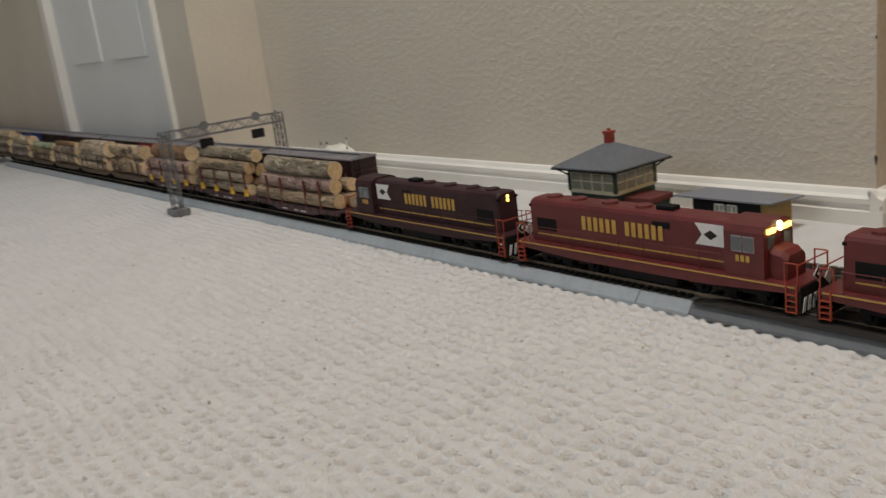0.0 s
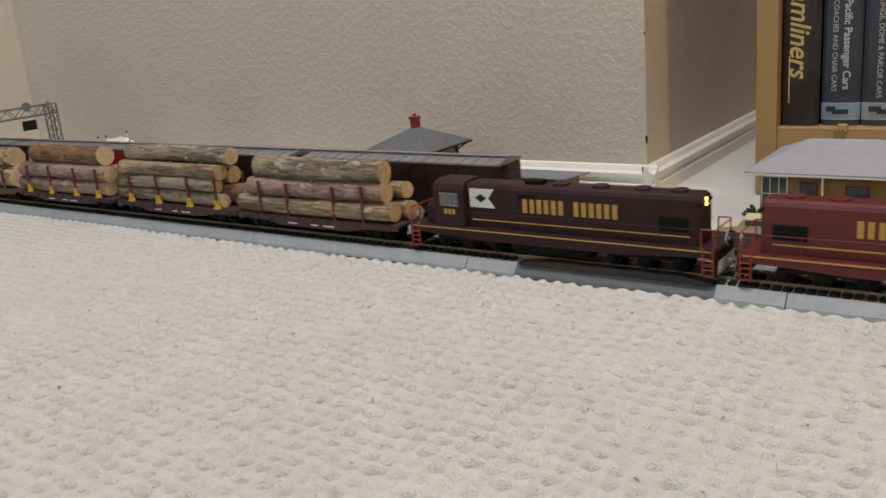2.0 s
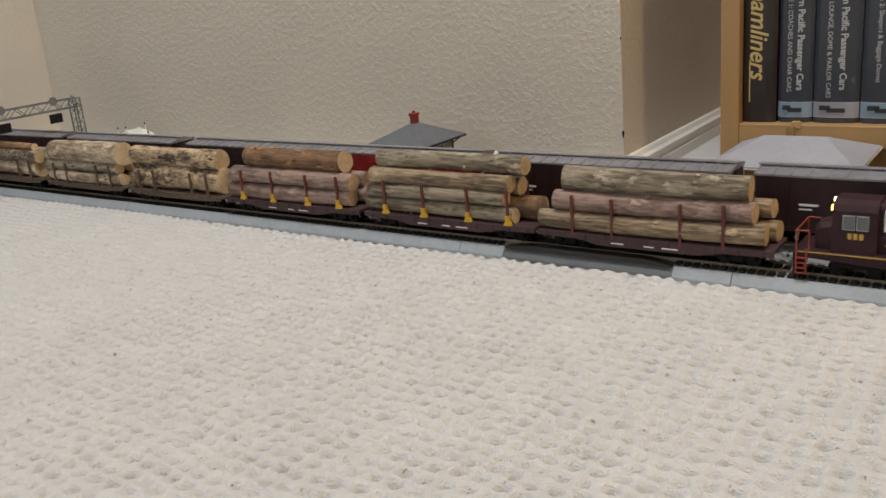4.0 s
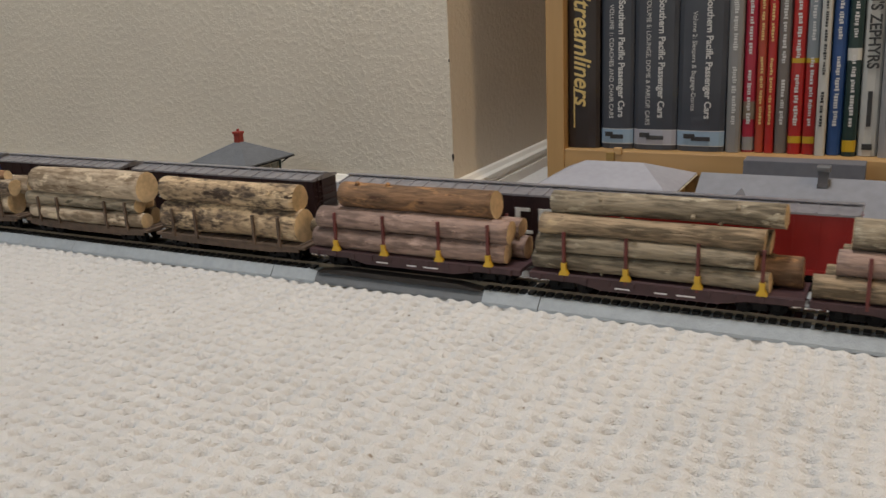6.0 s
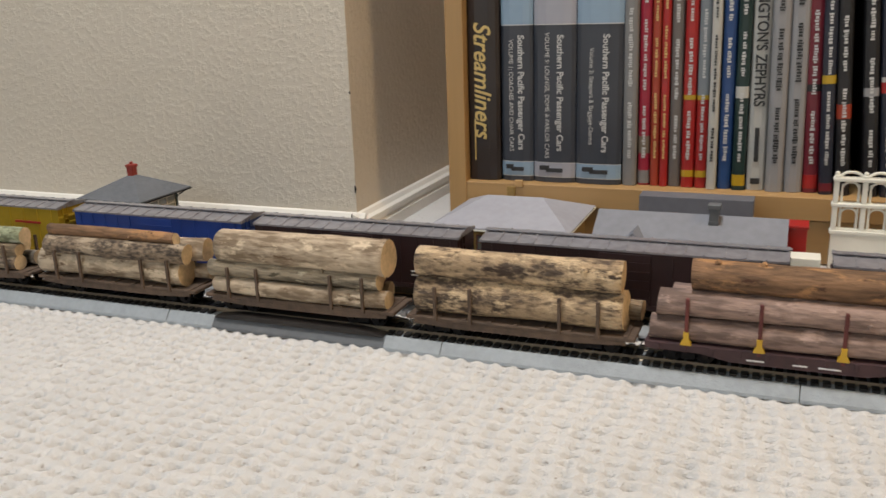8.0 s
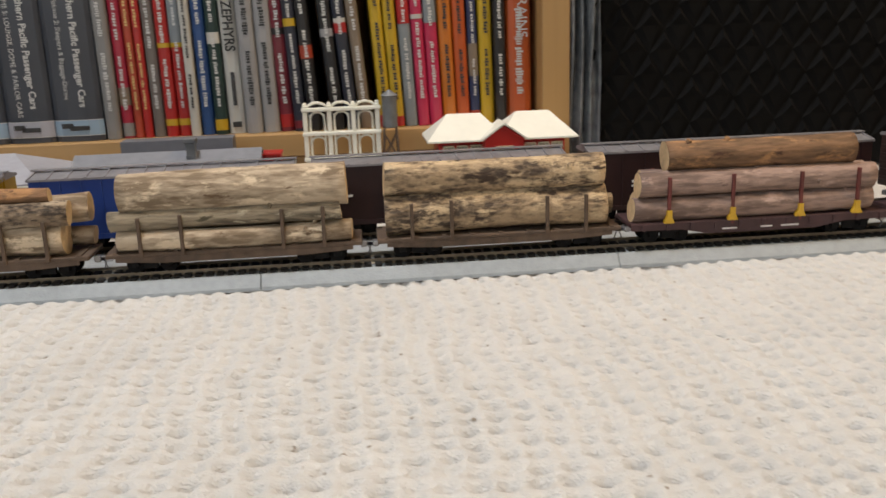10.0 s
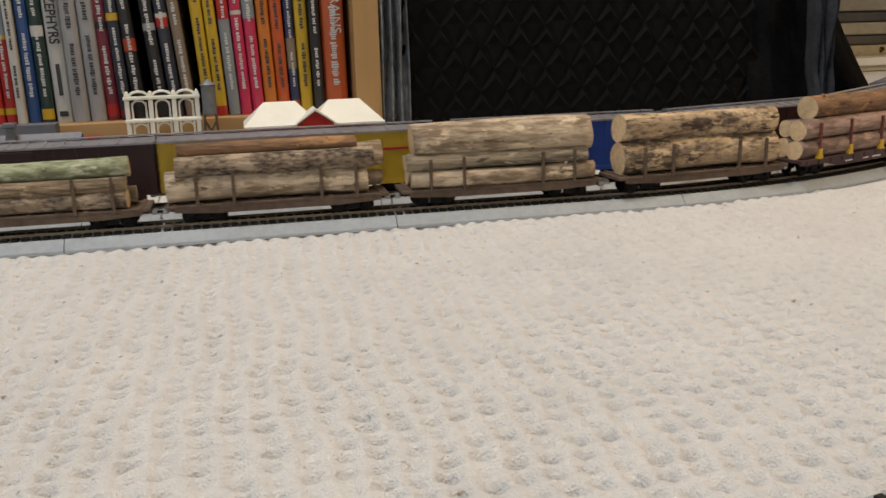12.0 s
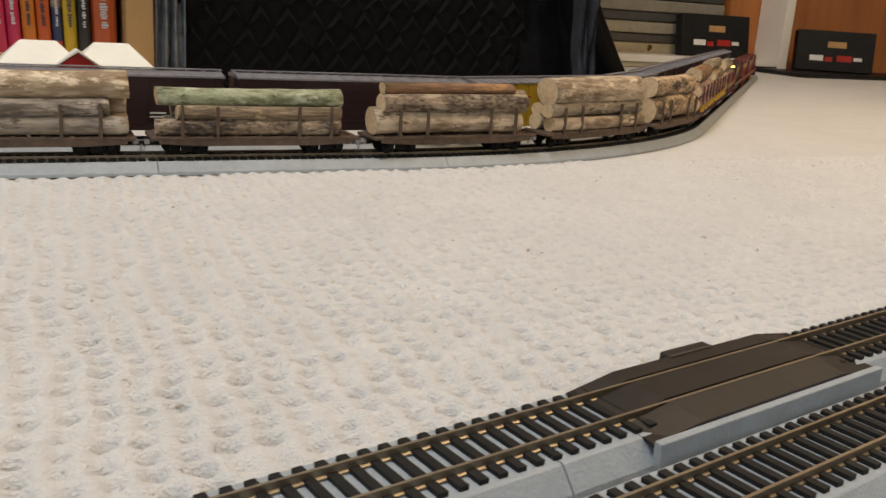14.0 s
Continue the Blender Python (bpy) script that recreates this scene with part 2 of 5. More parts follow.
def part(name, bm, material, parent=None, label="", smooth=False, at=None):
    mats = material if isinstance(material, (tuple, list)) else (material,)
    ob = new(name, mesh_of(name, bm, *mats, smooth=smooth))
    if parent:
        ob.parent = parent
    if at is not None:
        ob.matrix_basis = at
    if label:
        ob["label"] = label
    return ob


def share(name, me, parent, m):
    ob = new(name, me)
    ob.parent, ob.matrix_basis = parent, m
    return ob


def thing(name, label, category, group="", m=None, kind=""):
    ob = new(name)
    ob.empty_display_size = 0.02
    if m is not None:
        ob.matrix_basis = m
    return tagged(ob, label, category, group, kind)


def bx(*a, **k):
    return box(bmesh.new(), *a, **k)


def words(text, size, material, parent, m, name="lettering", squeeze=1.0, shear=0.0, extrude=0.0002, bold=0.0):
    cu = bpy.data.curves.new(name, "FONT")
    cu.body, cu.size, cu.extrude, cu.shear, cu.offset = text, size, extrude, shear, bold
    cu.align_x, cu.align_y = "CENTER", "CENTER"
    cu.materials.append(material)
    ob = new(name, cu)
    ob.parent = parent
    ob.matrix_basis = m @ Matrix.Diagonal((squeeze, 1, 1, 1))
    return ob


# ---- the room ----
def room():
    floor = tagged(new("floor", carpet_mesh()), "cream berber loop carpet with brown flecks", "carpet", kind="structure")
    for name, a in (("floor_west", (-4.0, -3.0, -1.598, 2.4)), ("floor_east", (1.748, -3.0, 4.2, 2.4)), ("floor_south", (-1.598, -3.0, 1.748, -0.658)), ("floor_north", (-1.598, 0.027, 1.748, 2.4))):
        tagged(part(name, bx(a[0], a[1], -0.05, a[2], a[3], -0.0018), CARPET), "cream carpet reaching the room's edges", "carpet", kind="structure")

    def wall(name, *a, m=WALL, label="beige textured plaster wall"):
        return tagged(part(name, bx(*a), m), label, "wall", kind="structure")

    wall("wall_north", -1.03, 0.26, -0.01, -0.008, 0.37, 2.4)
    wall("wall_alcove_side", -0.12, 0.37, -0.01, -0.008, 1.0, 2.4, label="beige wall returning into the bookcase alcove")
    wall("wall_alcove_back", -0.12, 1.0, -0.01, 1.62, 1.1, 2.4)
    wall("wall_far", 1.62, 1.9, -0.01, 4.0, 2.0, 2.4)
    wall("wall_far_side", 1.5, 1.1, -0.01, 1.62, 2.0, 2.4)
    wall("wall_jog", -1.15, 0.14, -0.01, -1.03, 0.37, 2.4)
    wall("wall_west_stub", -2.9, 0.14, -0.01, -1.81, 0.26, 2.4)
    wall("wall_west", -3.0, -2.6, -0.01, -2.9, 0.26, 2.4)
    wall("wall_south_left", -3.0, -2.7, -0.01, -1.4, -2.6, 2.4)
    wall("wall_south_right", 0.2, -2.7, -0.01, 4.0, -2.6, 2.4)
    wall("wall_south_low", -1.4, -2.7, -0.01, 0.2, -2.6, 0.8)
    wall("wall_south_high", -1.4, -2.7, 1.9, 0.2, -2.6, 2.4)
    wall("wall_east", 4.0, -2.7, -0.01, 4.1, 2.0, 2.4)
    tagged(part("ceiling", bx(-3.0, -2.7, 2.4, 4.1, 2.0, 2.5), CEILING), "off-white ceiling", "ceiling", kind="structure")

    def board(name, x0, y0, x1, y1, along):
        """Moulded baseboard: flat foot, cove, bead and a rounded lip. It runs from (x0, y0) to (x1, y1)."""
        prof = [(0, -0.004), (0.011, -0.004), (0.011, 0.010), (0.0085, 0.0115), (0.0085, 0.015), (0.0105, 0.0165), (0.0105, 0.0205), (0.006, 0.0225), (0.0035, 0.0265), (0.0015, 0.0275), (0, 0.0275)]
        d = Vector((x1 - x0, y1 - y0, 0)).normalized()
        n = Vector((d.y, -d.x, 0))
        rings = [[Vector((x, y, 0)) + n * a + Vector((0, 0, z)) for a, z in prof] for x, y in ((x0, y0), (x1, y1))]
        tagged(part(name, solid(bmesh.new(), rings), WHITE_TRIM), "white moulded baseboard", "baseboard", kind="structure")

    board("baseboard_north", -1.03, 0.26, 0.003, 0.26, "x")
    board("baseboard_alcove", -0.008, 0.2491, -0.008, 1.0, "y")
    board("baseboard_jog", -1.03, 0.14, -1.03, 0.26, "y")
    # chips of missing plaster on the arris
    chip = bmesh.new()
    for z, s in ((0.052, 0.0022), (0.049, 0.0014), (0.148, 0.0012), (0.025, 0.002)):
        b = bmesh.new()
        bmesh.ops.create_icosphere(b, subdivisions=1, radius=s)
        merge(chip, b, 0, Matrix.Translation((-0.0084, 0.2602 if z > 0.03 else 0.25, z)) @ Matrix.Diagonal((0.6, 0.6, 1.7, 1)))
    tagged(part("chip", chip, BLACK), "small dark chips on the wall's corner edge", "damage", kind="structure")
    # white panelled door beside the wall
    door = thing("door_1", "white six-panel interior door, closed", "door", kind="structure")
    bm = bx(-1.77, 0.15, 0.004, -1.17, 0.185, 2.03, bevel=0.002)
    part("door_leaf", bm, DOOR_WHITE, door)
    for x0 in (-1.69, -1.44):
        for z0, z1 in ((0.20, 0.85), (0.98, 1.5), (1.62, 1.9)):
            b = bmesh.new()
            box(b, x0, 0.146, z0, x0 + 0.19, 0.151, z1, bevel=0.003)
            part("panel", b, DOOR_WHITE, door)
    tagged(part("door_frame", bx(-1.81, 0.132, 0, -1.77, 0.2, 2.06, bevel=0.004), WHITE_TRIM), "white door casing", "trim", kind="structure")
    tagged(part("door_casing", bx(-1.17, 0.132, 0, -1.15, 0.2, 2.06, bevel=0.004), WHITE_TRIM), "white door casing", "trim", kind="structure")
    win = thing("window_1", "daylit window in the wall behind", "window", kind="structure")
    for a in ((-1.4, 0.8, 0.2, 0.85), (-1.4, 1.85, 0.2, 1.9), (-1.4, 0.8, -1.35, 1.9), (0.15, 0.8, 0.2, 1.9), (-0.62, 0.8, -0.58, 1.9)):
        part("window_frame", bx(a[0], -2.68, a[1], a[2], -2.62, a[3], bevel=0.004), WHITE_TRIM, win)


def carpet_mesh():
    """Loop-pile carpet: rows of wool loops as a fine relief where the camera passes, plain beyond."""
    step = 0.0016
    xs, ys = np.arange(-1.6, 1.75, step), np.arange(-0.66, 0.03, step)
    rng = np.random.default_rng(4)
    X, Y = np.meshgrid(xs, ys)
    px, py = 0.0118, 0.0108
    Xw = X + 0.0020 * np.sin(Y * 41 + 1.3 * np.sin(X * 17)) + 0.0012 * np.sin(Y * 143 + X * 37)
    Yw = Y + 0.0012 * np.sin(X * 111 + Y * 23)
    row = np.floor(Xw / px)
    off = 0.22 * np.sin(row * 12.9898)
    k = np.floor(Yw / py + off)
    ri, ki = row.astype(int) - int(row.min()), k.astype(int) - int(k.min())
    shape = (ri.max() + 1, ki.max() + 1)
    deep, ju, jv, wide = rng.random(shape), rng.uniform(-0.10, 0.10, shape), rng.uniform(-0.14, 0.14, shape), rng.random(shape)
    u = (Xw / px - row - 0.5 - ju[ri, ki]) * px
    v = (Yw / py + off - k - 0.5 - jv[ri, ki]) * py
    # each loop's root shows as a small pit between plump rows
    sx, sy = 0.0015 + 0.0007 * wide[ri, ki], 0.0010 + 0.0005 * wide[ri, ki]
    Z = -(0.0034 + 0.0105 * deep[ri, ki]) * np.exp(-0.5 * ((u / sx) ** 2 + (v / sy) ** 2))
    Z += 0.0007 * np.cos(2 * math.pi * (Xw / px - 0.5) + math.pi) + 0.0006 * np.cos(2 * math.pi * (Yw / py + off - 0.5) + math.pi)
    lump = rng.random((len(ys) // 2 + 2, len(xs) // 2 + 2))
    jy, jx = np.meshgrid(np.arange(len(ys)) // 2, np.arange(len(xs)) // 2, indexing="ij")
    Z += 0.0007 * (lump[jy, jx] - 0.5) + 0.0005 * np.sin(X * 9 + Y * 5) - 0.0012
    ny, nx = X.shape
    co = np.stack([X, Y, Z], -1).reshape(-1, 3).astype(np.float32)
    i = (np.arange(ny - 1)[:, None] * nx + np.arange(nx - 1)[None, :]).reshape(-1)
    quads = np.stack([i, i + 1, i + nx + 1, i + nx], -1).astype(np.int32)
    me = bpy.data.meshes.new("floor")
    me.vertices.add(len(co))
    me.vertices.foreach_set("co", co.reshape(-1))
    me.loops.add(quads.size)
    me.loops.foreach_set("vertex_index", quads.reshape(-1))
    me.polygons.add(len(quads))
    me.polygons.foreach_set("loop_start", np.arange(0, quads.size, 4, dtype=np.int32))
    me.update(calc_edges=True)
    me.materials.append(CARPET)
    me.shade_smooth()
    return me


# ---- tracks ----
YF, YR, X0, RF = 0.023, 0.094, 0.820, 0.700   # front and rear centre lines, start and radius of the bend
BEND = radians(43)


def track_pose(s, rear=False):
    """Place and heading on a centre line at s metres; both bend away together."""
    y = YR if rear else YF
    r = RF - (YR - YF if rear else 0)
    if s <= X0:
        return s, y, 0.0
    a = (s - X0) / r
    if a <= BEND:
        return X0 + r * math.sin(a), y + r * (1 - math.cos(a)), a
    d = s - X0 - r * BEND
    return X0 + r * math.sin(BEND) + d * math.cos(BEND), y + r * (1 - math.cos(BEND)) + d * math.sin(BEND), BEND


def sweep(bm, prof, spots, mi=0):
    rings = []
    for x, y, a in spots:
        n = Vector((-math.sin(a), math.cos(a), 0))
        rings.append([Vector((x, y, 0)) + n * p + Vector((0, 0, z)) for p, z in prof])
    return solid(bm, rings, mi)


def rails(parent, spots, gauge=0.0165, z0=0.0094):
    for side in (-1, 1):
        c = side * gauge / 2
        prof = [(c - 0.0011, z0 - 0.0012), (c + 0.0011, z0 - 0.0012), (c + 0.0011, z0 - 0.0007), (c + 0.0004, z0 - 0.0003), (c + 0.0004, z0 + 0.0008), (c + 0.0005, z0 + 0.0011), (c + 0.0005, z0 + 0.0020), (c - 0.0005, z0 + 0.0020), (c - 0.0005, z0 + 0.0011), (c - 0.0004, z0 + 0.0008), (c - 0.0004, z0 - 0.0003), (c - 0.0011, z0 - 0.0007)]
        part("rail", sweep(bmesh.new(), prof, spots), RAIL, parent)


BED_PROF = [(-0.023, -0.001), (-0.0225, 0.0012), (-0.0172, 0.0076), (-0.0166, 0.0079), (0.0166, 0.0079), (0.0172, 0.0076), (0.0225, 0.0012), (0.023, -0.001)]
# Main-track ties are overwide, standing in for the shade under the trains.
WIDE_TIE_ME = mesh_of("tie", bx(-0.0022, -0.0152, 0.0, 0.0022, 0.0152, 0.0018), TIE)
TIE_ME = mesh_of("tie", bx(-0.0015, -0.0148, 0.0, 0.0015, 0.0148, 0.0016), TIE)
PIECE = 0.2286


def main_track(rear):
    name = "rear" if rear else "front"
    tr = thing("model_track", "grey plastic roadbed track with black ties on carpet", "track", "main tracks")
    s0 = -0.0445 - 8 * PIECE
    for k in range(20):
        a, b = s0 + k * PIECE + 0.0003, s0 + (k + 1) * PIECE - 0.0003
        n = 2 if b < X0 else 14
        spots = [track_pose(a + (b - a) * i / (n - 1), rear) for i in range(n)]
        if not rear and k == 8:
            for c, d, m in ((a, -0.002, BED), (0.1415, b, BED)):
                part("roadbed", sweep(bmesh.new(), BED_PROF, [track_pose(c), track_pose(d)]), m, tr)
            prof = [(p * 0.97, z * 0.93) for p, z in BED_PROF]
            part("roadbed", sweep(bmesh.new(), prof, [track_pose(-0.002), track_pose(0.1415)]), BED_DARK, tr, "dark rerailer section")
            for y0, y1 in ((-0.0195, -0.0093), (-0.0071, 0.0071), (0.0093, 0.0195)):
                b2 = bmesh.new()
                rings = [[(x, YF + y0, 0.0074), (x, YF + y1, 0.0074), (x, YF + y1, z), (x, YF + y0, z)] for x, z in ((0.0, 0.0082), (0.02, 0.0110), (0.12, 0.0110), (0.14, 0.0082))]
                part("rerailer_plate", solid(b2, rings), RAMP, tr)
        else:
            part("roadbed", sweep(bmesh.new(), BED_PROF, spots), BED, tr)
    # flat black plates along one stretch of the rear track
    if rear:
        for y0, y1 in ((-0.0225, -0.0093), (-0.0071, 0.0071), (0.0093, 0.0225)):
            part("rerailer_plate", bx(0.10, YR + y0, 0.0070, 0.255, YR + y1, 0.0108, bevel=0.0008), RAMP, tr, "flat black plate along the rails")
    span = [-1.85 + i * 0.05 for i in range(87)]
    rails(tr, [track_pose(s, rear) for s in span])
    ties = bmesh.new()
    s = -1.85
    while s < 2.4:
        x, y, a = track_pose(s, rear)
        if rear or not -0.003 < s < 0.142:
            b = bmesh.new()
            b.from_mesh(WIDE_TIE_ME)
            merge(ties, b, 0, pose(x, y, 0.0078, 0, 0, math.degrees(a)))
        s += 0.0066
    tagged(part("tie_strip", ties, TIE, tr), kind="stuff")
    return tr


def near_track(x, y, heading, length, joint, rerail):
    """Loose straight track near the lens, built along its own x."""
    tr = thing("model_track", "grey roadbed track with black ties and brown rails", "track", "near tracks", pose(x, y, 0, 0, 0, heading))
    a = -length / 2
    cuts = sorted({a, *[joint + k * PIECE for k in range(-4, 5) if -length / 2 < joint + k * PIECE < length / 2], length / 2})
    for c, d in zip(cuts, cuts[1:]):
        part("roadbed", sweep(bmesh.new(), BED_PROF, [(c + 0.0003, 0, 0), (d - 0.0003, 0, 0)]), BED, tr)
    rails(tr, [(a, 0, 0), (length / 2, 0, 0)])
    k = a
    while k < length / 2:
        if not (rerail and rerail[0] + 0.012 < k < rerail[1] - 0.012):
            share("tie", TIE_ME, tr, pose(k, 0, 0.0078))
        k += 0.0066
    if rerail:
        r0, r1 = rerail
        for y0, y1 in ((-0.0215, -0.0093), (-0.0071, 0.0071), (0.0093, 0.0165)):
            b = bmesh.new()
            sk = 0.012 if y0 < -0.01 else 0.0
            rings = [[(xx, y0, 0.0078), (xx, y1, 0.0078), (xx, y1, z), (xx, y0, z - 0.002 * (sk > 0))] for xx, z in ((r0, 0.0084), (r0 + 0.022, 0.0117), (r1 - 0.022, 0.0117), (r1, 0.0084))]
            part("rerailer_plate", solid(b, rings), RAMP, tr, "dark brown plastic rerailer ramp")
        part("rerailer_step", bx((r0 + r1) / 2 - 0.012, 0.0150, 0.001, (r0 + r1) / 2 + 0.012, 0.0205, 0.0125, bevel=0.0008), RAMP, tr)
        part("rerailer_side", bx(r0, -0.0245, -0.001, r1, -0.0215, 0.0088, bevel=0.0005), BED, tr)
    return tr


# ---- rolling stock ----
def log_mesh(r, length, bark, seed, bend=0.0):
    """A debranched log along x: uneven girth, a slight bow, knots and sawn ends."""
    rng = random.Random(seed)
    bm = bmesh.new()
    n, k = 20, 16
    ph = [rng.uniform(0, 6.28) for _ in range(6)]
    rings = []
    for i in range(n + 1):
        f = i / n
        x = (f - 0.5) * length
        ring = []
        for j in range(k):
            t = 2 * math.pi * j / k
            g = 1 + 0.035 * math.sin(2 * t + ph[0]) + 0.03 * math.sin(3 * t + ph[1] + 3 * f) + 0.05 * noise.noise(Vector((x * 60 + seed, 2 * math.cos(t), 2 * math.sin(t))))
            g *= 1 + 0.05 * (f - 0.5) * math.sin(ph[2])
            dy, dz = bend * math.sin(math.pi * f) * math.cos(ph[3]), abs(bend) * 0.6 * math.sin(math.pi * f)
            ring.append((x + (0.0006 * math.sin(t + ph[4]) if i in (0, n) else 0), r * g * math.cos(t) + dy, r * g * math.sin(t) + dz))
        rings.append(ring)
    solid(bm, rings)
    bm.faces.ensure_lookup_table()
    for f in bm.faces:
        if len(f.verts) > 4:
            f.material_index = 1
        else:
            f.smooth = True
    for _ in range(rng.randint(1, 3)):
        t, x = rng.uniform(-2.6, 0.2), rng.uniform(-0.4, 0.4) * length
        c = Vector((x, r * 0.93 * math.cos(t), r * 0.93 * math.sin(t)))
        o = c + Vector((0.0008, 0.0022 * math.cos(t), 0.0022 * math.sin(t)))
        cyl(bm, c, o, r * 0.22, r * 0.15, 8)
    return mesh_of("log", bm, BARK[bark], CUT)


WHEEL_ME = mesh_of("wheel", cyl(cyl(bmesh.new(), (0, -0.0013, 0), (0, 0.0013, 0), 0.0052, seg=16), (0, 0.0008, 0), (0, 0.0016, 0), 0.0060, seg=16), LOCO_DARK)


def truck(parent, x, wheelbase=0.020, axles=2, name="truck"):
    bm = bmesh.new()
    for s in (-1, 1):
        y = s * 0.0112
        box(bm, x - wheelbase / 2 - 0.004, y - 0.0012, 0.0185, x + wheelbase / 2 + 0.004, y + 0.0012, 0.0215, bevel=0.0005)
        box(bm, x - 0.0045, y - 0.0014, 0.0145, x + 0.0045, y + 0.0014, 0.0205, bevel=0.0005)
        for i in range(axles):
            xa = x - wheelbase / 2 + wheelbase * i / (axles - 1)
            box(bm, xa - 0.0025, y - 0.0016, 0.0155, xa + 0.0025, y + 0.0016, 0.0200, bevel=0.0005)
    box(bm, x - 0.0035, -0.011, 0.0175, x + 0.0035, 0.011, 0.0215)
    tr = part(name, bm, LOCO_DARK, parent)
    for i in range(axles):
        xa = x - wheelbase / 2 + wheelbase * i / (axles - 1)
        for s in (-1, 1):
            share("wheel", WHEEL_ME, tr, pose(xa, s * 0.0080, 0.0166, 0, 0, 0 if s < 0 else 180))
    return tr


def coupler(parent, x, d):
    bm = bx(min(x, x + d * 0.009), -0.0016, 0.0185, max(x, x + d * 0.009), 0.0016, 0.0212, bevel=0.0004)
    box(bm, x + d * 0.0065, -0.0032, 0.0180, x + d * 0.0105, 0.0028, 0.0218, bevel=0.0006)
    cyl(bm, (x + d * 0.004, 0.001, 0.018), (x + d * 0.006, 0.0015, 0.0125), 0.0004, seg=6)
    part("coupler", bm, STEEL, parent)


def stake_car(length, style, logs, seed, label, grow):
    """A log flat: style 'flat' is a fish-bellied maroon flatcar, 'yellow' the same with yellow pockets, 'skeleton' a weathered brown car."""
    car = thing("log_car", label, "model railway wagon", "log cars")
    h = length / 2
    if style == "skeleton":
        deck, body, n_st, top = 0.0255, SKELETON, 4, 0.0485
        bm = bx(-h, -0.0165, 0.0228, h, 0.0165, deck, bevel=0.0006)
        for s in (-1, 1):
            rings = [[(x, s * 0.0150, 0.0229), (x, s * 0.0165, 0.0229), (x, s * 0.0165, z), (x, s * 0.0150, z)] for x, z in ((-h + 0.006, 0.0205), (-h * 0.55, 0.0188), (h * 0.55, 0.0188), (h - 0.006, 0.0205))]
            solid(bm, rings)
        part("deck", bm, body, car)
        for i in range(9):
            x = -h + 0.006 + (length - 0.012) * i / 8
            part("crossbeam", bx(x - 0.0014, -0.0162, deck - 0.0003, x + 0.0014, 0.0162, deck + 0.0008, bevel=0.0002), body, car)
        spots = [-0.72, -0.40, 0.38, 0.70]
        stake_mat = SKELETON
    else:
        deck, body, n_st, top = 0.0265, FLAT_MAROON, 4, 0.0555
        bm = bx(-h, -0.0172, 0.0236, h, 0.0172, deck, bevel=0.0006)
        part("deck", bm, body, car)
        for s in (-1, 1):
            b = bmesh.new()
            rings = [[(x, s * 0.0160, deck - 0.0005), (x, s * 0.0182, deck - 0.0005), (x, s * 0.0182, z), (x, s * 0.0160, z)] for x, z in ((-h, 0.0220), (-h * 0.62, 0.0215), (-h * 0.42, 0.0180), (h * 0.42, 0.0180), (h * 0.62, 0.0215), (h, 0.0220))]
            solid(b, rings)
            part("side_sill", b, body, car)
        for i in range(11):
            x = -h + 0.008 + (length - 0.016) * i / 10
            for s in (-1, 1):
                part("stake_pocket", bx(x - 0.0012, s * 0.0180, 0.0215, x + 0.0012, s * 0.0191, 0.0258, bevel=0.0003), body, car)
        spots = [-0.72, -0.24, 0.28, 0.72] if style == "yellow" else [-0.66, -0.30, 0.28, 0.62]
        stake_mat = STAKE_RED
        # stencilled data on the sill, too small to read
        for x0, x1 in ((-0.028, -0.018), (-0.002, 0.006), (0.012, 0.024)):
            part("stencil_bar", bx(x0, -0.0184, 0.0202, x1, -0.0181, 0.0212), WHITE_PAINT, car)
    for f in spots:
        for s in (-1, 1):
            x, y = f * h, s * 0.0172
            b = bx(x - 0.0011, y - 0.0011, 0.0235, x + 0.0011, y + 0.0011, top + random.Random(seed + int(f * 99)).uniform(-0.001, 0.001), bevel=0.0003)
            st = part("stake", b, stake_mat, car)
            if style == "yellow":
                b = bmesh.new()
                solid(b, [[(x - w, y - 0.0019, z), (x + w, y - 0.0019, z), (x + w, y + 0.0019, z), (x - w, y + 0.0019, z)] for w, z in ((0.0034, 0.0262), (0.0030, 0.0275), (0.0016, 0.0300), (0.0016, 0.0345))])
                part("pocket", b, YELLOW, st, "bright yellow stake pocket")
    for x in (-h + 0.026, h - 0.026):
        truck(car, x)
    coupler(car, -h, -1)
    coupler(car, h, 1)
    for i, (y, z, r, x0, x1, bark) in enumerate(logs):
        x0, x1, r = x0 * grow, x1 * grow, r * 1.03
        me = log_mesh(r, x1 - x0, bark, seed * 31 + i, bend=0.0012)
        ob = share("log", me, car, pose((x0 + x1) / 2, y, deck + 0.0004 + z, 0, random.Random(seed + i).uniform(-0.5, 0.5), 0) @ pose(0, 0, 0, random.Random(seed * 7 + i).uniform(0, 360), 0, 0))
    return car


def letter_bars(parent, x0, x1, z0, z1, y, count, material):
    """Lettering blocked out as plain strokes of its size and colour."""
    w = (x1 - x0) / count
    for i in range(count):
        a = x0 + i * w
        bm = bx(a, y - 0.0002, z0, a + w * 0.62, y + 0.0002, z1)
        part("lettering_bar", bm, material, parent)


def ladder(parent, x, s, lit):
    bm = bmesh.new()
    for dx in (-0.0032, 0.0032):
        box(bm, x + dx - 0.0005, s * 0.0168, 0.0130, x + dx + 0.0005, s * 0.0180, 0.0310)
    for z in (0.0135, 0.0170, 0.0205, 0.0240):
        box(bm, x - 0.0034, s * 0.0150, z, x + 0.0034, s * 0.0185, z + 0.0008)
    part("step_ladder", bm, lit, parent)


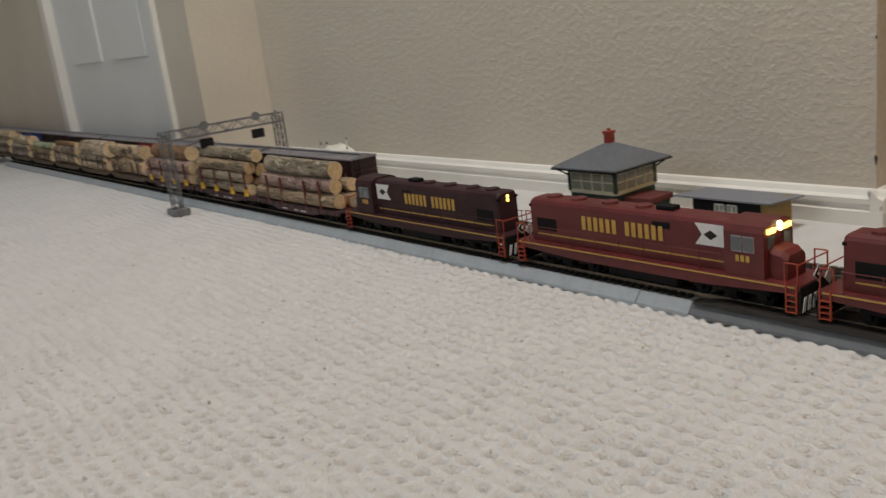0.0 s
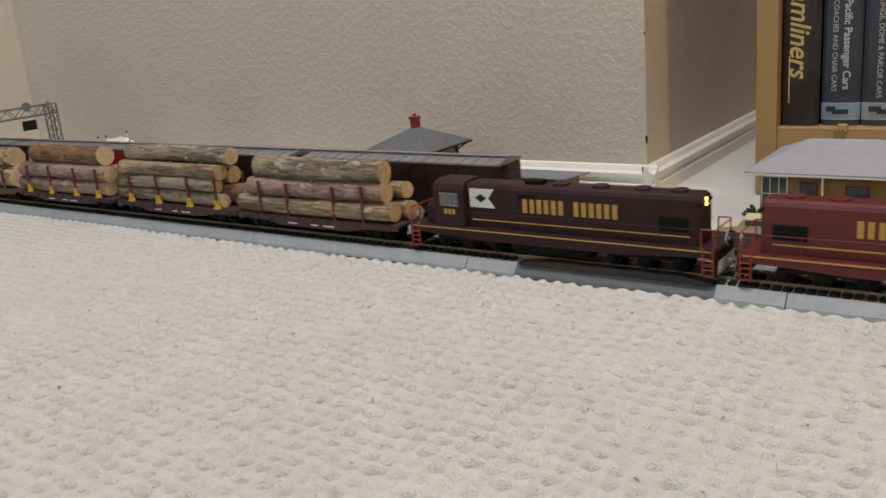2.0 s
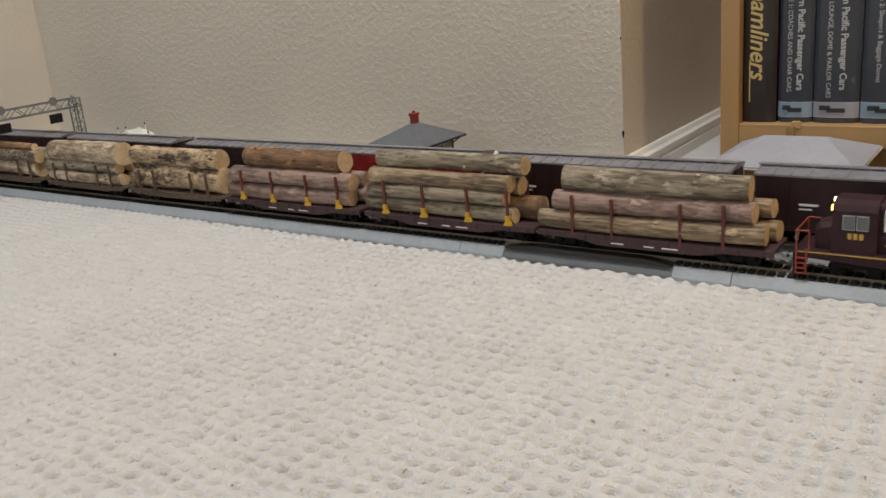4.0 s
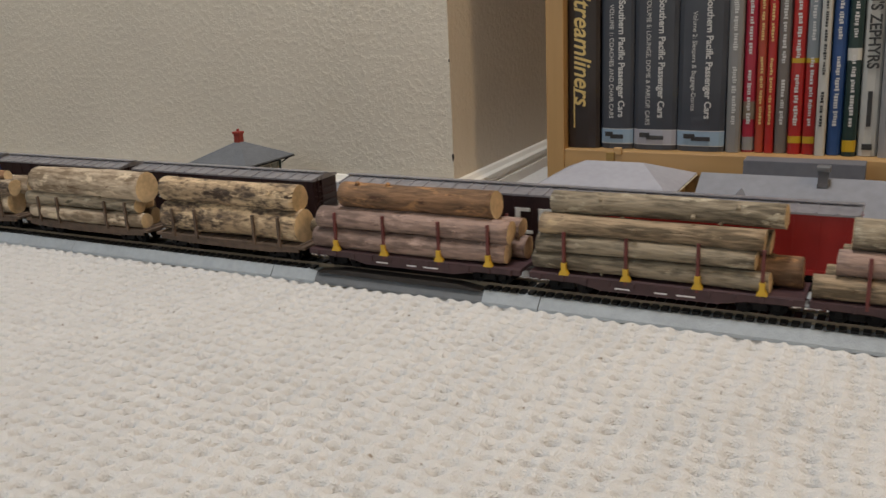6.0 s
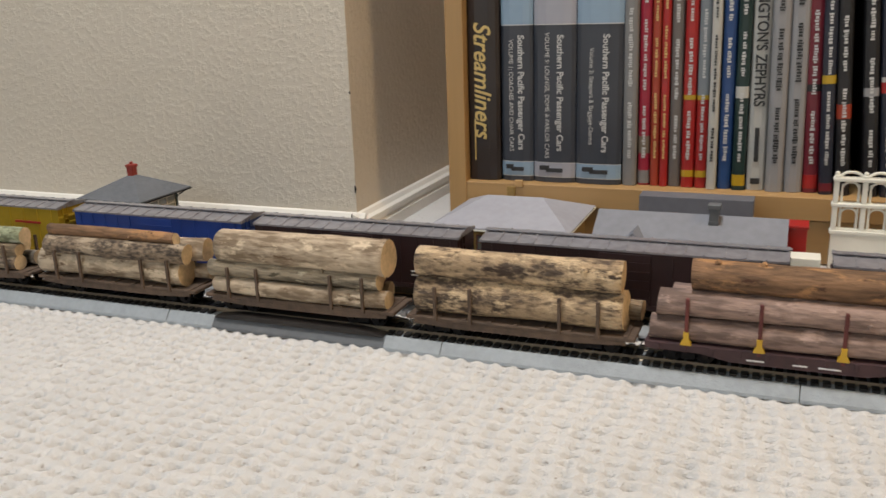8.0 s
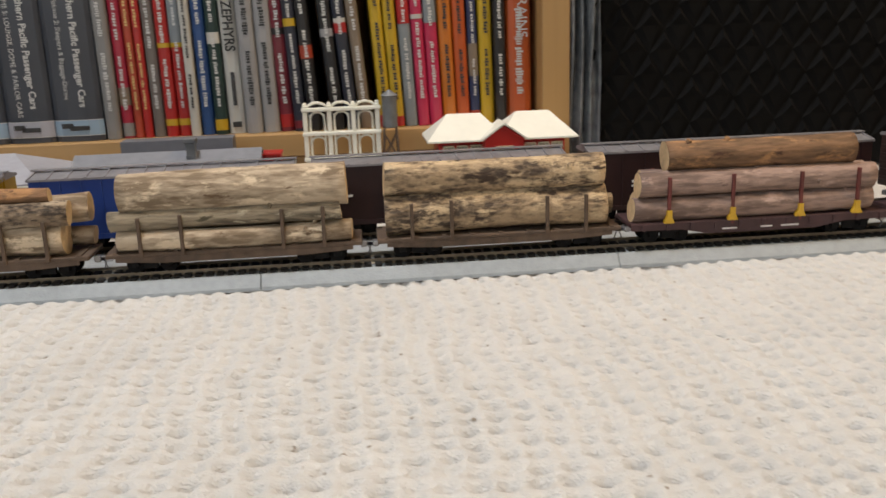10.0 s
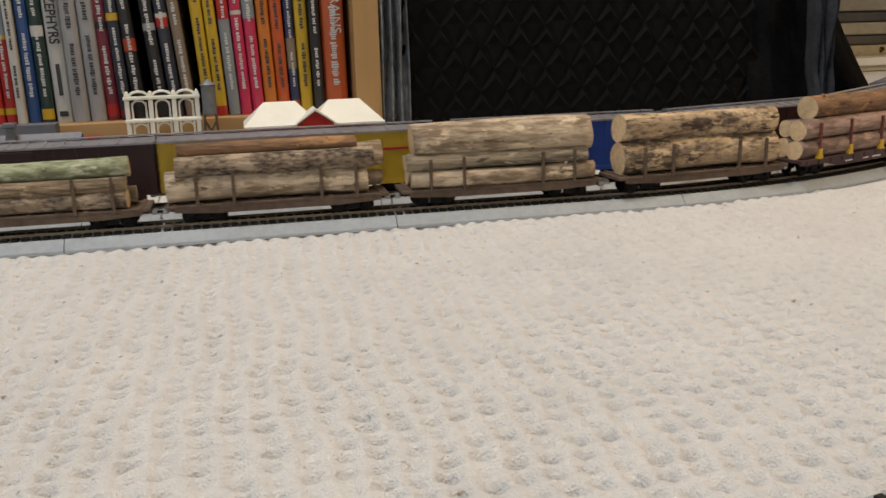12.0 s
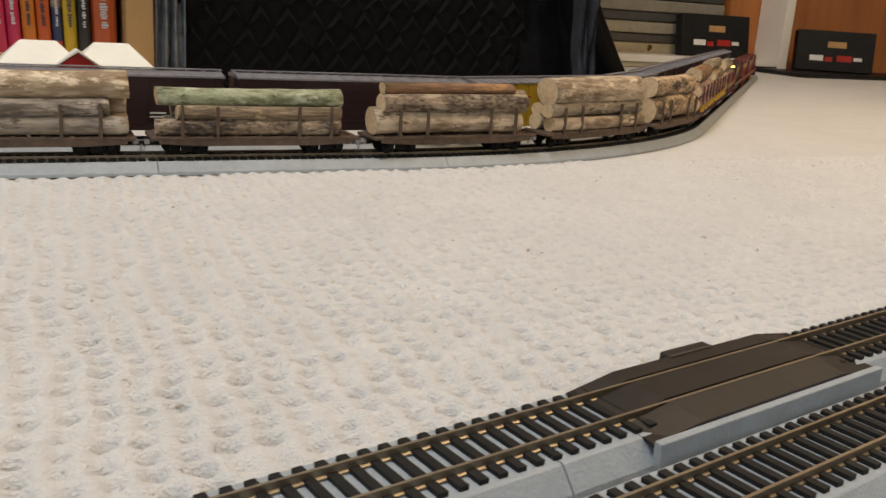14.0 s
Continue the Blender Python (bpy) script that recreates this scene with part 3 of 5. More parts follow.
def rail_wire(parent, pts, material, r=0.00035):
    bm = bmesh.new()
    for a, b in zip(pts, pts[1:]):
        cyl(bm, a, b, r, seg=6)
    part("handrail", bm, material, parent)


def diesel(length, paint, trim, forward, label, low_nose, lit):
    """Six-axle road switcher; its cab end points along forward (+1 or -1)."""
    e = thing("diesel_locomotive", label, "model locomotive", "locomotives")
    h, f = length / 2, forward

    def X(v):
        return v * f

    def b2(x0, y0, z0, x1, y1, z1, bevel=0.0006):
        return bx(min(X(x0), X(x1)), y0, z0, max(X(x0), X(x1)), y1, z1, bevel=bevel)

    part("walkway", b2(-h + 0.001, -0.0172, 0.0268, h - 0.001, 0.0172, 0.0298), paint, e)
    for s in (-1, 1):
        b = bmesh.new()
        solid(b, [[(X(x), s * 0.0150, 0.0270), (X(x), s * 0.0171, 0.0270), (X(x), s * 0.0171, z), (X(x), s * 0.0150, z)] for x, z in ((-h + 0.004, 0.0250), (-h + 0.03, 0.0235), (-h * 0.45, 0.0215), (h * 0.45, 0.0215), (h - 0.03, 0.0235), (h - 0.004, 0.0250))])
        part("side_sill", b, paint, e)
        part("stripe", b2(-h + 0.004, s * 0.0170 - 0.0004, 0.0283, h - 0.004, s * 0.0170 + 0.0004, 0.0292, 0), GOLD, e, "thin gold stripe")
    cab0, cab1 = h - 0.051, h - 0.024
    # long hood with rounded shoulders
    w, z0, z1 = 0.0108, 0.0296, 0.0625
    ring = [(-w, z0), (-w, z1 - 0.0035), (-w + 0.0012, z1 - 0.0012), (-w + 0.0038, z1), (w - 0.0038, z1), (w - 0.0012, z1 - 0.0012), (w, z1 - 0.0035), (w, z0)]
    b = bmesh.new()
    solid(b, [[(X(x), y * k, z if z < 0.04 else z - d) for y, z in ring] for x, k, d in ((-h + 0.013, 0.93, 0.0012), (-h + 0.015, 1, 0), (cab0, 1, 0))])
    hood = part("long_hood", b, paint, e)
    for s in (-1, 1):
        part("stripe", b2(-h + 0.020, s * (w + 0.0001) - 0.0002, 0.0352, cab0 - 0.004, s * (w + 0.0001) + 0.0002, 0.0361, 0), GOLD, e)
        for i in range(8):
            x = -h + 0.040 + i * 0.0135
            if x < cab0 - 0.012:
                part("hood_door", b2(x, s * (w + 0.0001) - 0.0003, 0.0315, x + 0.0122, s * (w + 0.0001) + 0.0003, 0.0345, 0), paint, e)
        part("grille", b2(-h + 0.020, s * (w + 0.0001) - 0.0004, 0.0385, -h + 0.040, s * (w + 0.0001) + 0.0004, 0.0480, 0.0002), LOCO_DARK, e, "dark radiator grille")
        part("grille", b2(cab0 - 0.058, s * (w + 0.0001) - 0.0004, 0.0520, cab0 - 0.044, s * (w + 0.0001) + 0.0004, 0.0565, 0.0002), LOCO_DARK, e)
    for x in (-h + 0.03, -h + 0.055, -h + 0.085, -h + 0.115):
        b = bmesh.new()
        cyl(b, (X(x), 0, 0.0623), (X(x), 0, 0.0640), 0.0062, 0.0058, 16)
        part("roof_fan", b, paint, e)
    part("exhaust_stack", b2(-h + 0.128, -0.004, 0.062, -h + 0.142, 0.004, 0.0655), LOCO_DARK, e)
    # cab with arched roof
    cw, cz = 0.0158, 0.0640
    ring = [(-cw, 0.0297), (-cw, cz - 0.006), (-cw * 0.86, cz - 0.0022), (-cw * 0.5, cz), (cw * 0.5, cz), (cw * 0.86, cz - 0.0022), (cw, cz - 0.006), (cw, 0.0297)]
    b = solid(bmesh.new(), [[(X(x), y, z) for y, z in ring] for x in (cab0, cab1)])
    cab = part("cab", b, paint, e)
    for s in (-1, 1):
        for i in range(2):
            x = cab0 + 0.0055 + i * 0.0082
            fr = part("window", b2(x - 0.0005, s * cw - 0.0004, 0.0455, x + 0.0071, s * cw + 0.0004, 0.0555, 0.0002), STEEL, cab)
            part("pane", b2(x, s * cw - 0.0006, 0.0462, x + 0.0064, s * cw + 0.0006, 0.0548, 0), GLASS_DARK, fr)
        for i in range(3):
            x = cab0 + 0.008 + i * 0.0035
            part("number_bar", b2(x, s * (cw + 0.0001) - 0.0003, 0.0395, x + 0.0024, s * (cw + 0.0001) + 0.0003, 0.0435, 0), GOLD, e)
    for y in (-0.0085, 0.0085):
        part("windshield", b2(cab1 - 0.0004, y - 0.0035, 0.0475, cab1 + 0.0005, y + 0.0035, 0.0555, 0), GLASS_DARK, cab)
    nz = 0.0485 if low_nose else 0.0600
    b = bmesh.new()
    nw = 0.0108
    ring = [(-nw, 0.0297), (-nw, nz - 0.003), (-nw + 0.003, nz), (nw - 0.003, nz), (nw, nz - 0.003), (nw, 0.0297)]
    solid(b, [[(X(x), y * k, z - (d if z > 0.035 else 0)) for y, z in ring] for x, k, d in ((cab1, 1, 0), (h - 0.016, 1, 0.0015), (h - 0.0125, 0.9, 0.004))])
    part("short_hood", b, paint, e)
    # lamps and number boards at the cab end and the hood end
    glow = LAMP_GLOW if lit else WHITE_PAINT
    for s in (-1, 1):
        part("number_board", b2(cab1 - 0.0006, s * 0.0085 - 0.004, 0.0570, cab1 + 0.0016, s * 0.0085 + 0.004, 0.0600, 0.0003), glow, e, "lit amber number board")
    for i in range(2):
        b = bmesh.new()
        cyl(b, (X(cab1 - 0.001), 0, 0.0585 + i * 0.0030), (X(cab1 + 0.0022), 0, 0.0585 + i * 0.0030), 0.0014, seg=12)
        part("headlight", b, LAMP_WHITE if lit else STEEL, e)
        b = bmesh.new()
        cyl(b, (X(-h + 0.0145), 0, 0.0555 + i * 0.0030), (X(-h + 0.0122), 0, 0.0555 + i * 0.0030), 0.0013, seg=12)
        part("headlight", b, LAMP_GLOW if lit else STEEL, e)
    for s in (-1, 1):
        part("number_board", b2(-h + 0.0150, s * 0.0095 - 0.0018, 0.0560, -h + 0.0125, s * 0.0095 + 0.0018, 0.0580, 0.0002), LOCO_DARK, e)
    # flag emblem and lettering on each flank
    for s in (-1, 1):
        y = s * (w + 0.0004)
        b = bmesh.new()
        xa, xb = cab0 - 0.024, cab0 - 0.003
        pts = [(xb, 0.0450), (xb, 0.0590), (xa, 0.0590), (xa + 0.005, 0.0520), (xa, 0.0450)]
        solid(b, [[(X(px), y - 0.0002, pz) for px, pz in pts], [(X(px), y + 0.0002, pz) for px, pz in pts]])
        flag = part("flag_emblem", b, WHITE_PAINT, e, "white swallow-tailed flag with black diamond")
        b = bmesh.new()
        cx = cab0 - 0.0125
        pts = [(cx - 0.005, 0.052), (cx, 0.0552), (cx + 0.005, 0.052), (cx, 0.0488)]
        solid(b, [[(X(px), y - 0.0004, pz) for px, pz in pts], [(X(px), y + 0.0004, pz) for px, pz in pts]])
        part("diamond", b, BLACK, flag)
        mid = -0.017
        for c0 in (mid - 0.036, mid + 0.004):
            xs = sorted((X(c0), X(c0 + 0.034)))
            letter_bars(e, xs[0], xs[1], 0.0435, 0.0535, y, 6, GOLD)
    # underworks
    part("fuel_tank", b2(-0.030, -0.0130, 0.0135, 0.030, 0.0130, 0.0255, 0.002), LOCO_DARK, e)
    truck(e, X(-h + 0.050), 0.046, 3)
    truck(e, X(h - 0.050), 0.046, 3)
    for d in (-1, 1):
        x = d * (h - 0.0005)
        pl = part("pilot", bx(min(x, x - d * 0.0025), -0.0168, 0.0125, max(x, x - d * 0.0025), 0.0168, 0.0290, bevel=0.0004), LOCO_DARK, e)
        for k in range(6):
            y = -0.0155 + k * 0.0054
            b = bmesh.new()
            xf = x + d * 0.0003
            solid(b, [[(xx, y, 0.0140), (xx, y + 0.0026, 0.0140), (xx, y + 0.0046, 0.0225), (xx, y + 0.0020, 0.0225)] for xx in (xf - 0.0002, xf + 0.0002)])
            part("hazard_stripe", b, WHITE_PAINT, pl)
        b = bmesh.new()
        xe = x - d * (0.0118)
        for r, mt in ((0.0052, WHITE_PAINT), (0.0040, LOCO_DARK), (0.0018, WHITE_PAINT)):
            b = bmesh.new()
            k = {0.0052: 0.0, 0.0040: 0.0003, 0.0018: 0.0006}[r]
            xx0, xx1 = x + d * (0.0012 + k), x + d * (0.0016 + k)
            pts = [(-r, 0.034), (0, 0.034 + r), (r, 0.034), (0, 0.034 - r)]
            solid(b, [[(xx, py, pz) for py, pz in pts] for xx in (xx0, xx1)])
            part("diamond_plate", b, mt, e)
        for s in (-1, 1):
            ladder(e, d * (h - 0.006), s, trim)
            rail_wire(e, [(d * (h - 0.0025), s * 0.0165, 0.0298), (d * (h - 0.0025), s * 0.0165, 0.0430), (d * (h - 0.0105), s * 0.0165, 0.0430), (d * (h - 0.0105), s * 0.0165, 0.0298)], trim, 0.0005)
        rail_wire(e, [(d * (h - 0.002), -0.0165, 0.0425), (d * (h - 0.002), 0.0165, 0.0425)], trim, 0.0005)
        coupler(e, d * h, d)
    for s in (-1, 1):
        pts = [(X(-h + 0.014), s * 0.0165, 0.0425)] + [(X(cab0 - 0.002), s * 0.0165, 0.0425)]
        rail_wire(e, pts, LOCO_DARK if not low_nose else paint, 0.0003)
        for i in range(8):
            x = X(-h + 0.016 + (length - 0.085) * i / 7)
            rail_wire(e, [(x, s * 0.0165, 0.0296), (x, s * 0.0165, 0.0425)], LOCO_DARK if not low_nose else paint, 0.0003)
    return e


def box_car(length, paint, label, marks, rib=True):
    c = thing("box_car", label, "model railway wagon", "box cars")
    h = length / 2
    wy, z0, z1 = 0.0175, 0.0225, 0.0620
    part("body", bx(-h, -wy, z0, h, wy, z1, bevel=0.0005), paint, c)
    # low-gabled silver roof with raised ribs
    b = bmesh.new()
    prof = [(-wy - 0.0008, z1 - 0.0008), (-wy - 0.0008, z1 + 0.0006), (0, z1 + 0.0034), (wy + 0.0008, z1 + 0.0006), (wy + 0.0008, z1 - 0.0008)]
    solid(b, [[(x, y, z) for y, z in prof] for x in (-h - 0.0010, h + 0.0010)])
    roof = part("roof", b, ROOF_SILVER, c, "silver galvanized roof")
    n = max(8, int(length / 0.0125))
    for i in range(n + 1):
        x = -h + length * i / n
        b = bmesh.new()
        solid(b, [[(x - 0.0007, y, z + 0.0007), (x + 0.0007, y, z + 0.0007), (x + 0.0007, y, z - 0.0005), (x - 0.0007, y, z - 0.0005)] for y, z in ((-wy - 0.0006, z1 + 0.0006), (0, z1 + 0.0034), (wy + 0.0006, z1 + 0.0006))])
        part("roof_rib", b, ROOF_SILVER, roof)
    part("running_board", bx(-h - 0.002, -0.0030, z1 + 0.0042, h + 0.002, 0.0030, z1 + 0.0049), ROOF_SILVER, roof)
    for s in (-1, 1):
        y = s * (wy + 0.0003)
        if rib:
            for i in range(13):
                x = -h + length * (i + 0.5) / 13
                if abs(x) > 0.02:
                    part("side_post", bx(x - 0.0005, y - 0.0004, z0 + 0.001, x + 0.0005, y + 0.0004, z1 - 0.001), paint, c)
        door = part("door", bx(-0.018, y - 0.0007, z0 + 0.001, 0.018, y + 0.0007, z1 - 0.002, bevel=0.0003), paint, c)
        for i in range(5):
            z = z0 + 0.005 + i * 0.0065
            part("door_rib", bx(-0.0175, y - 0.0011, z, 0.0175, y + 0.0011, z + 0.0010), paint, door)
        part("side_sill", bx(-h + 0.010, y - 0.0005, 0.0200, h - 0.010, y + 0.0005, z0 + 0.001), paint, c)
        for k, (x0, x1, za, zb, mt) in enumerate(marks):
            part("marking_bar", bx(x0, y - 0.0006, za, x1, y + 0.0006, zb), mt, c)
    for d in (-1, 1):
        b = bmesh.new()
        for yy in (-0.012, -0.0065):
            box(b, d * h - 0.0004, yy - 0.0003, z0, d * h + d * 0.0014, yy + 0.0003, z1 + 0.001)
        for i in range(8):
            z = z0 + 0.003 + i * 0.0042
            box(b, d * h, -0.012, z, d * h + d * 0.0014, -0.0065, z + 0.0005)
        part("end_ladder", b, paint, c)
        for i in range(5):
            z = z0 + 0.005 + i * 0.006
            part("end_rib", bx(d * h - 0.0006, -0.016, z, d * h + d * 0.0007, 0.016, z + 0.0025, bevel=0.0006), paint, c)
        coupler(c, d * h, d)
        truck(c, d * (h - 0.027))
    part("underframe", bx(-h + 0.012, -0.006, 0.0185, h - 0.012, 0.006, z0 + 0.0005), LOCO_DARK, c)
    return c


# ---- the two trains ----
TRAIN = []      # (thing, offset of its middle behind the train's mark, rear track?)


def front_train():
    specs = [
        (1.174, lambda: diesel(0.239, LOCO_RED, ORANGE_RED, 1, "red model diesel locomotive with gold stripe, leading", True, True)),
        (0.9265, lambda: diesel(0.239, LOCO_RED, ORANGE_RED, 1, "red model diesel locomotive with lit headlights and gold lettering", True, True)),
        (0.6765, lambda: diesel(0.239, LOCO_BROWN, ORANGE_RED, -1, "dark maroon model diesel locomotive with gold lettering", True, True)),
    ]
    for off, make in specs:
        TRAIN.append((make(), off, False))
    p = 0.1665
    T, M = "tan", "pink"
    cars = [
        (0.4545, 0.182, "flat", [(-0.010, 0.0075, 0.0075, -0.084, 0.078, "tan"), (0.006, 0.0075, 0.0075, -0.078, 0.082, "tan"), (-0.008, 0.0225, 0.0075, -0.072, 0.070, M), (0.0075, 0.0225, 0.007, -0.07, 0.078, "tan"), (-0.003, 0.0385, 0.0092, -0.066, 0.066, "olive")], "maroon flatcar stacked with smooth pinkish and tan logs"),
        (0.273, 0.176, "yellow", [(-0.010, 0.0065, 0.006, -0.080, 0.062, "olive"), (-0.009, 0.0185, 0.0062, -0.078, 0.054, "olive"), (0.006, 0.009, 0.0095, -0.06, 0.078, "brown"), (-0.007, 0.0315, 0.0074, -0.076, 0.058, "tan"), (0.007, 0.027, 0.0075, -0.06, 0.06, "olive"), (-0.001, 0.0455, 0.0074, -0.070, 0.068, "olive")], "maroon flatcar with yellow stake pockets and crooked olive logs"),
        (0.090, 0.177, "yellow", [(-0.009, 0.0075, 0.0076, -0.080, 0.070, M), (0.008, 0.0078, 0.0078, -0.074, 0.078, M), (-0.008, 0.0228, 0.0080, -0.076, 0.072, M), (0.0085, 0.0225, 0.0070, -0.07, 0.074, M), (-0.002, 0.0402, 0.0100, -0.058, 0.060, "brown")], "maroon flatcar with yellow stake pockets and pinkish logs"),
        (-p * 0.5, 0.157, "skeleton", [(-0.003, 0.0125, 0.0126, -0.066, 0.064, "rough"), (0.010, 0.010, 0.0065, -0.05, 0.072, "tan"), (-0.003, 0.0355, 0.0105, -0.066, 0.062, "rough")], "weathered brown log car with two thick flaking logs"),
        (-p * 1.5, 0.157, "skeleton", [(-0.010, 0.0065, 0.0066, -0.064, 0.066, "light"), (0.007, 0.0068, 0.0068, -0.064, 0.060, "light"), (-0.010, 0.0190, 0.0064, -0.068, 0.060, "olive"), (0.007, 0.0185, 0.006, -0.062, 0.055, "light"), (-0.003, 0.0345, 0.0124, -0.062, 0.064, "light")], "weathered brown log car with one very thick pale log on top"),
        (-p * 2.5, 0.157, "skeleton", [(-0.005, 0.0105, 0.0106, -0.070, 0.058, "light"), (0.010, 0.007, 0.006, -0.06, 0.07, "light"), (-0.008, 0.0255, 0.0074, -0.064, 0.062, "dark"), (0.007, 0.0260, 0.0085, -0.05, 0.07, "light"), (-0.005, 0.0365, 0.0048, -0.062, 0.052, "brown")], "weathered brown log car with dark lichened and thin brown logs"),
        (-p * 3.5, 0.157, "skeleton", [(-0.010, 0.0058, 0.0060, -0.068, 0.058, "dark"), (0.006, 0.0062, 0.0062, -0.06, 0.062, "grey"), (-0.009, 0.0165, 0.0052, -0.054, 0.058, "tan"), (0.006, 0.0170, 0.0056, -0.056, 0.05, "grey"), (-0.003, 0.0275, 0.0066, -0.066, 0.060, "green")], "weathered brown log car topped with a mossy green log"),
        (-p * 4.5, 0.157, "skeleton", [(-0.010, 0.0066, 0.0066, -0.066, 0.066, "grey"), (0.0065, 0.0070, 0.0070, -0.06, 0.068, "white"), (-0.008, 0.0198, 0.0068, -0.068, 0.056, "grey"), (0.0085, 0.0195, 0.0062, -0.062, 0.068, "light"), (-0.002, 0.0345, 0.0100, -0.066, 0.068, "white")], "weathered brown log car with a cream knotty log on top"),
        (-p * 5.5, 0.157, "skeleton", [(-0.008, 0.0085, 0.0086, -0.064, 0.064, "grey"), (0.009, 0.008, 0.008, -0.06, 0.064, "tan"), (-0.007, 0.0255, 0.0085, -0.062, 0.06, "olive"), (-0.001, 0.0420, 0.0090, -0.06, 0.062, "white")], "weathered brown log car with grey and cream logs"),
        (-p * 6.5, 0.157, "skeleton", [(-0.008, 0.0085, 0.0086, -0.064, 0.064, "dark"), (0.009, 0.008, 0.008, -0.06, 0.064, "tan"), (-0.007, 0.0255, 0.0085, -0.062, 0.06, "grey"), (-0.001, 0.0420, 0.0090, -0.06, 0.062, "light")], "weathered brown log car with dark and pale logs"),
    ]
    for i, (off, length, style, logs, label) in enumerate(cars):
        TRAIN.append((stake_car(length, style, logs, i + 1, label, 1.10 if style == "skeleton" else 1.08), off, False))


def rear_train():
    W = WHITE_PAINT
    data = [(-0.075, -0.062, 0.040, 0.0415, W), (-0.075, -0.066, 0.037, 0.0380, W), (0.050, 0.066, 0.030, 0.0310, W), (0.050, 0.062, 0.033, 0.0340, W)]
    sign = [(0.062, 0.066, 0.032, 0.052, W), (0.066, 0.076, 0.032, 0.0345, W), (0.066, 0.074, 0.0495, 0.052, W), (0.081, 0.085, 0.032, 0.052, W), (0.085, 0.092, 0.0485, 0.052, W), (0.089, 0.093, 0.032, 0.0485, W)]
    cars = [
        (-0.107, 0.214, BOX_MAROON, "oxide-brown box car with silver ribbed roof, at the head", data),
        (-0.340, 0.214, BOX_MAROON, "oxide-brown box car with silver ribbed roof", data),
        (-0.570, 0.208, BOX_RED, "bright red box car with a round white mark", [(-0.09, -0.078, 0.046, 0.052, W)]),
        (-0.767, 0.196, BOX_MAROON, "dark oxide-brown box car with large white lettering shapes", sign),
        (-0.999, 0.212, BOX_MAROON, "oxide-brown box car with silver ribbed roof", data),
        (-1.212, 0.178, BOX_MAROON, "oxide-brown box car with silver ribbed roof", data),
        (-1.402, 0.176, BOX_BLUE, "royal blue box car with silver ribbed roof", []),
        (-1.617, 0.214, BOX_YELLOW, "golden yellow box car with red and blue cross emblem", [(-0.052, -0.030, 0.048, 0.0495, BOX_RED), (0.055, 0.085, 0.047, 0.049, BOX_RED)]),
        (-1.830, 0.206, BOX_MAROON, "oxide-brown box car with silver ribbed roof", data),
        (-2.052, 0.214, BOX_MAROON, "oxide-brown box car with silver ribbed roof", data),
        (-2.284, 0.214, BOX_MAROON, "oxide-brown box car with silver ribbed roof", data),
    ]
    for off, length, paint, label, marks in cars:
        c = box_car(length, paint, label, marks)
        if paint is BOX_YELLOW:
            for s in (-1, 1):
                y = s * 0.0184
                for sx, mt in ((1, BOX_RED), (-1, BOX_BLUE)):
                    b = bmesh.new()
                    solid(b, [[(x0, yy, 0.0380), (x0 + 0.006, yy, 0.0380), (x0 + 0.006 + sx * 0.012, yy, 0.0500), (x0 + sx * 0.012, yy, 0.0500)] for yy in (y - 0.0002 - 0.0002 * sx, y + 0.0002 + 0.0002 * sx) for x0 in (-0.078 if sx > 0 else -0.066,)])
                    part("emblem_stroke", b, mt, c)
                # solid near-black bar across the top of the door
                part("open_doorway", bx(-0.018, y - 0.0006, 0.0560, 0.032, y + 0.0006, 0.0600), LOCO_DARK, c, "thin dark bar at the top of the door")
        TRAIN.append((c, off, True))


# ---- line-side models ----
OCHRE = mat("ochre_plastic_siding", (0.270, 0.165, 0.041), 0.6, scale=120, vary=0.15)
GREEN = mat("dark_green_plastic", (0.018, 0.035, 0.024), 0.5, scale=120, vary=0.2)
SLATE = mat("slate_grey_roof_plastic", (0.120, 0.128, 0.140), 0.6, scale=200, vary=0.15, bump=0.3, bump_scale=900)
ROOF_PALE = mat("pale_grey_roof_plastic", (0.34, 0.34, 0.375), 0.6, scale=150, vary=0.08)
ROOF_MID = mat("mid_grey_roof_plastic", (0.198, 0.203, 0.225), 0.6, scale=150, vary=0.1)
CREAM = mat("cream_plastic", (0.62, 0.56, 0.40), 0.55, scale=140, vary=0.08)
BRICK_RED = mat("brick_red_plastic", (0.30, 0.035, 0.022), 0.6, scale=150, vary=0.2)
BRIGHT_RED = mat("bright_red_plastic", (0.384, 0.016, 0.012), 0.4, scale=100, vary=0.1)
SNOW = mat("white_plastic_roof", (0.80, 0.78, 0.68), 0.5, scale=100, vary=0.04)
GREY_PL = mat("silver_grey_plastic", (0.20, 0.205, 0.21), 0.45, 0.3, scale=150, vary=0.2)
LEAF = mat("foliage_flock", (0.05, 0.09, 0.03), 0.9, scale=300, vary=0.4)
PANE = mat("pale_window_pane", (0.30, 0.29, 0.22), 0.15, scale=90, vary=0.2)


def hip_roof(x0, y0, x1, y1, z0, z1, run, thick=0.0015):
    b = bmesh.new()
    ym = (y0 + y1) / 2
    solid(b, [[(x0, y0, z0), (x1, y0, z0), (x1, y1, z0), (x0, y1, z0)], [(x0, y0, z0 + thick), (x1, y0, z0 + thick), (x1, y1, z0 + thick), (x0, y1, z0 + thick)], [(x0 + run, ym - 0.0004, z1), (x1 - run, ym - 0.0004, z1), (x1 - run, ym + 0.0004, z1), (x0 + run, ym + 0.0004, z1)]])
    return b


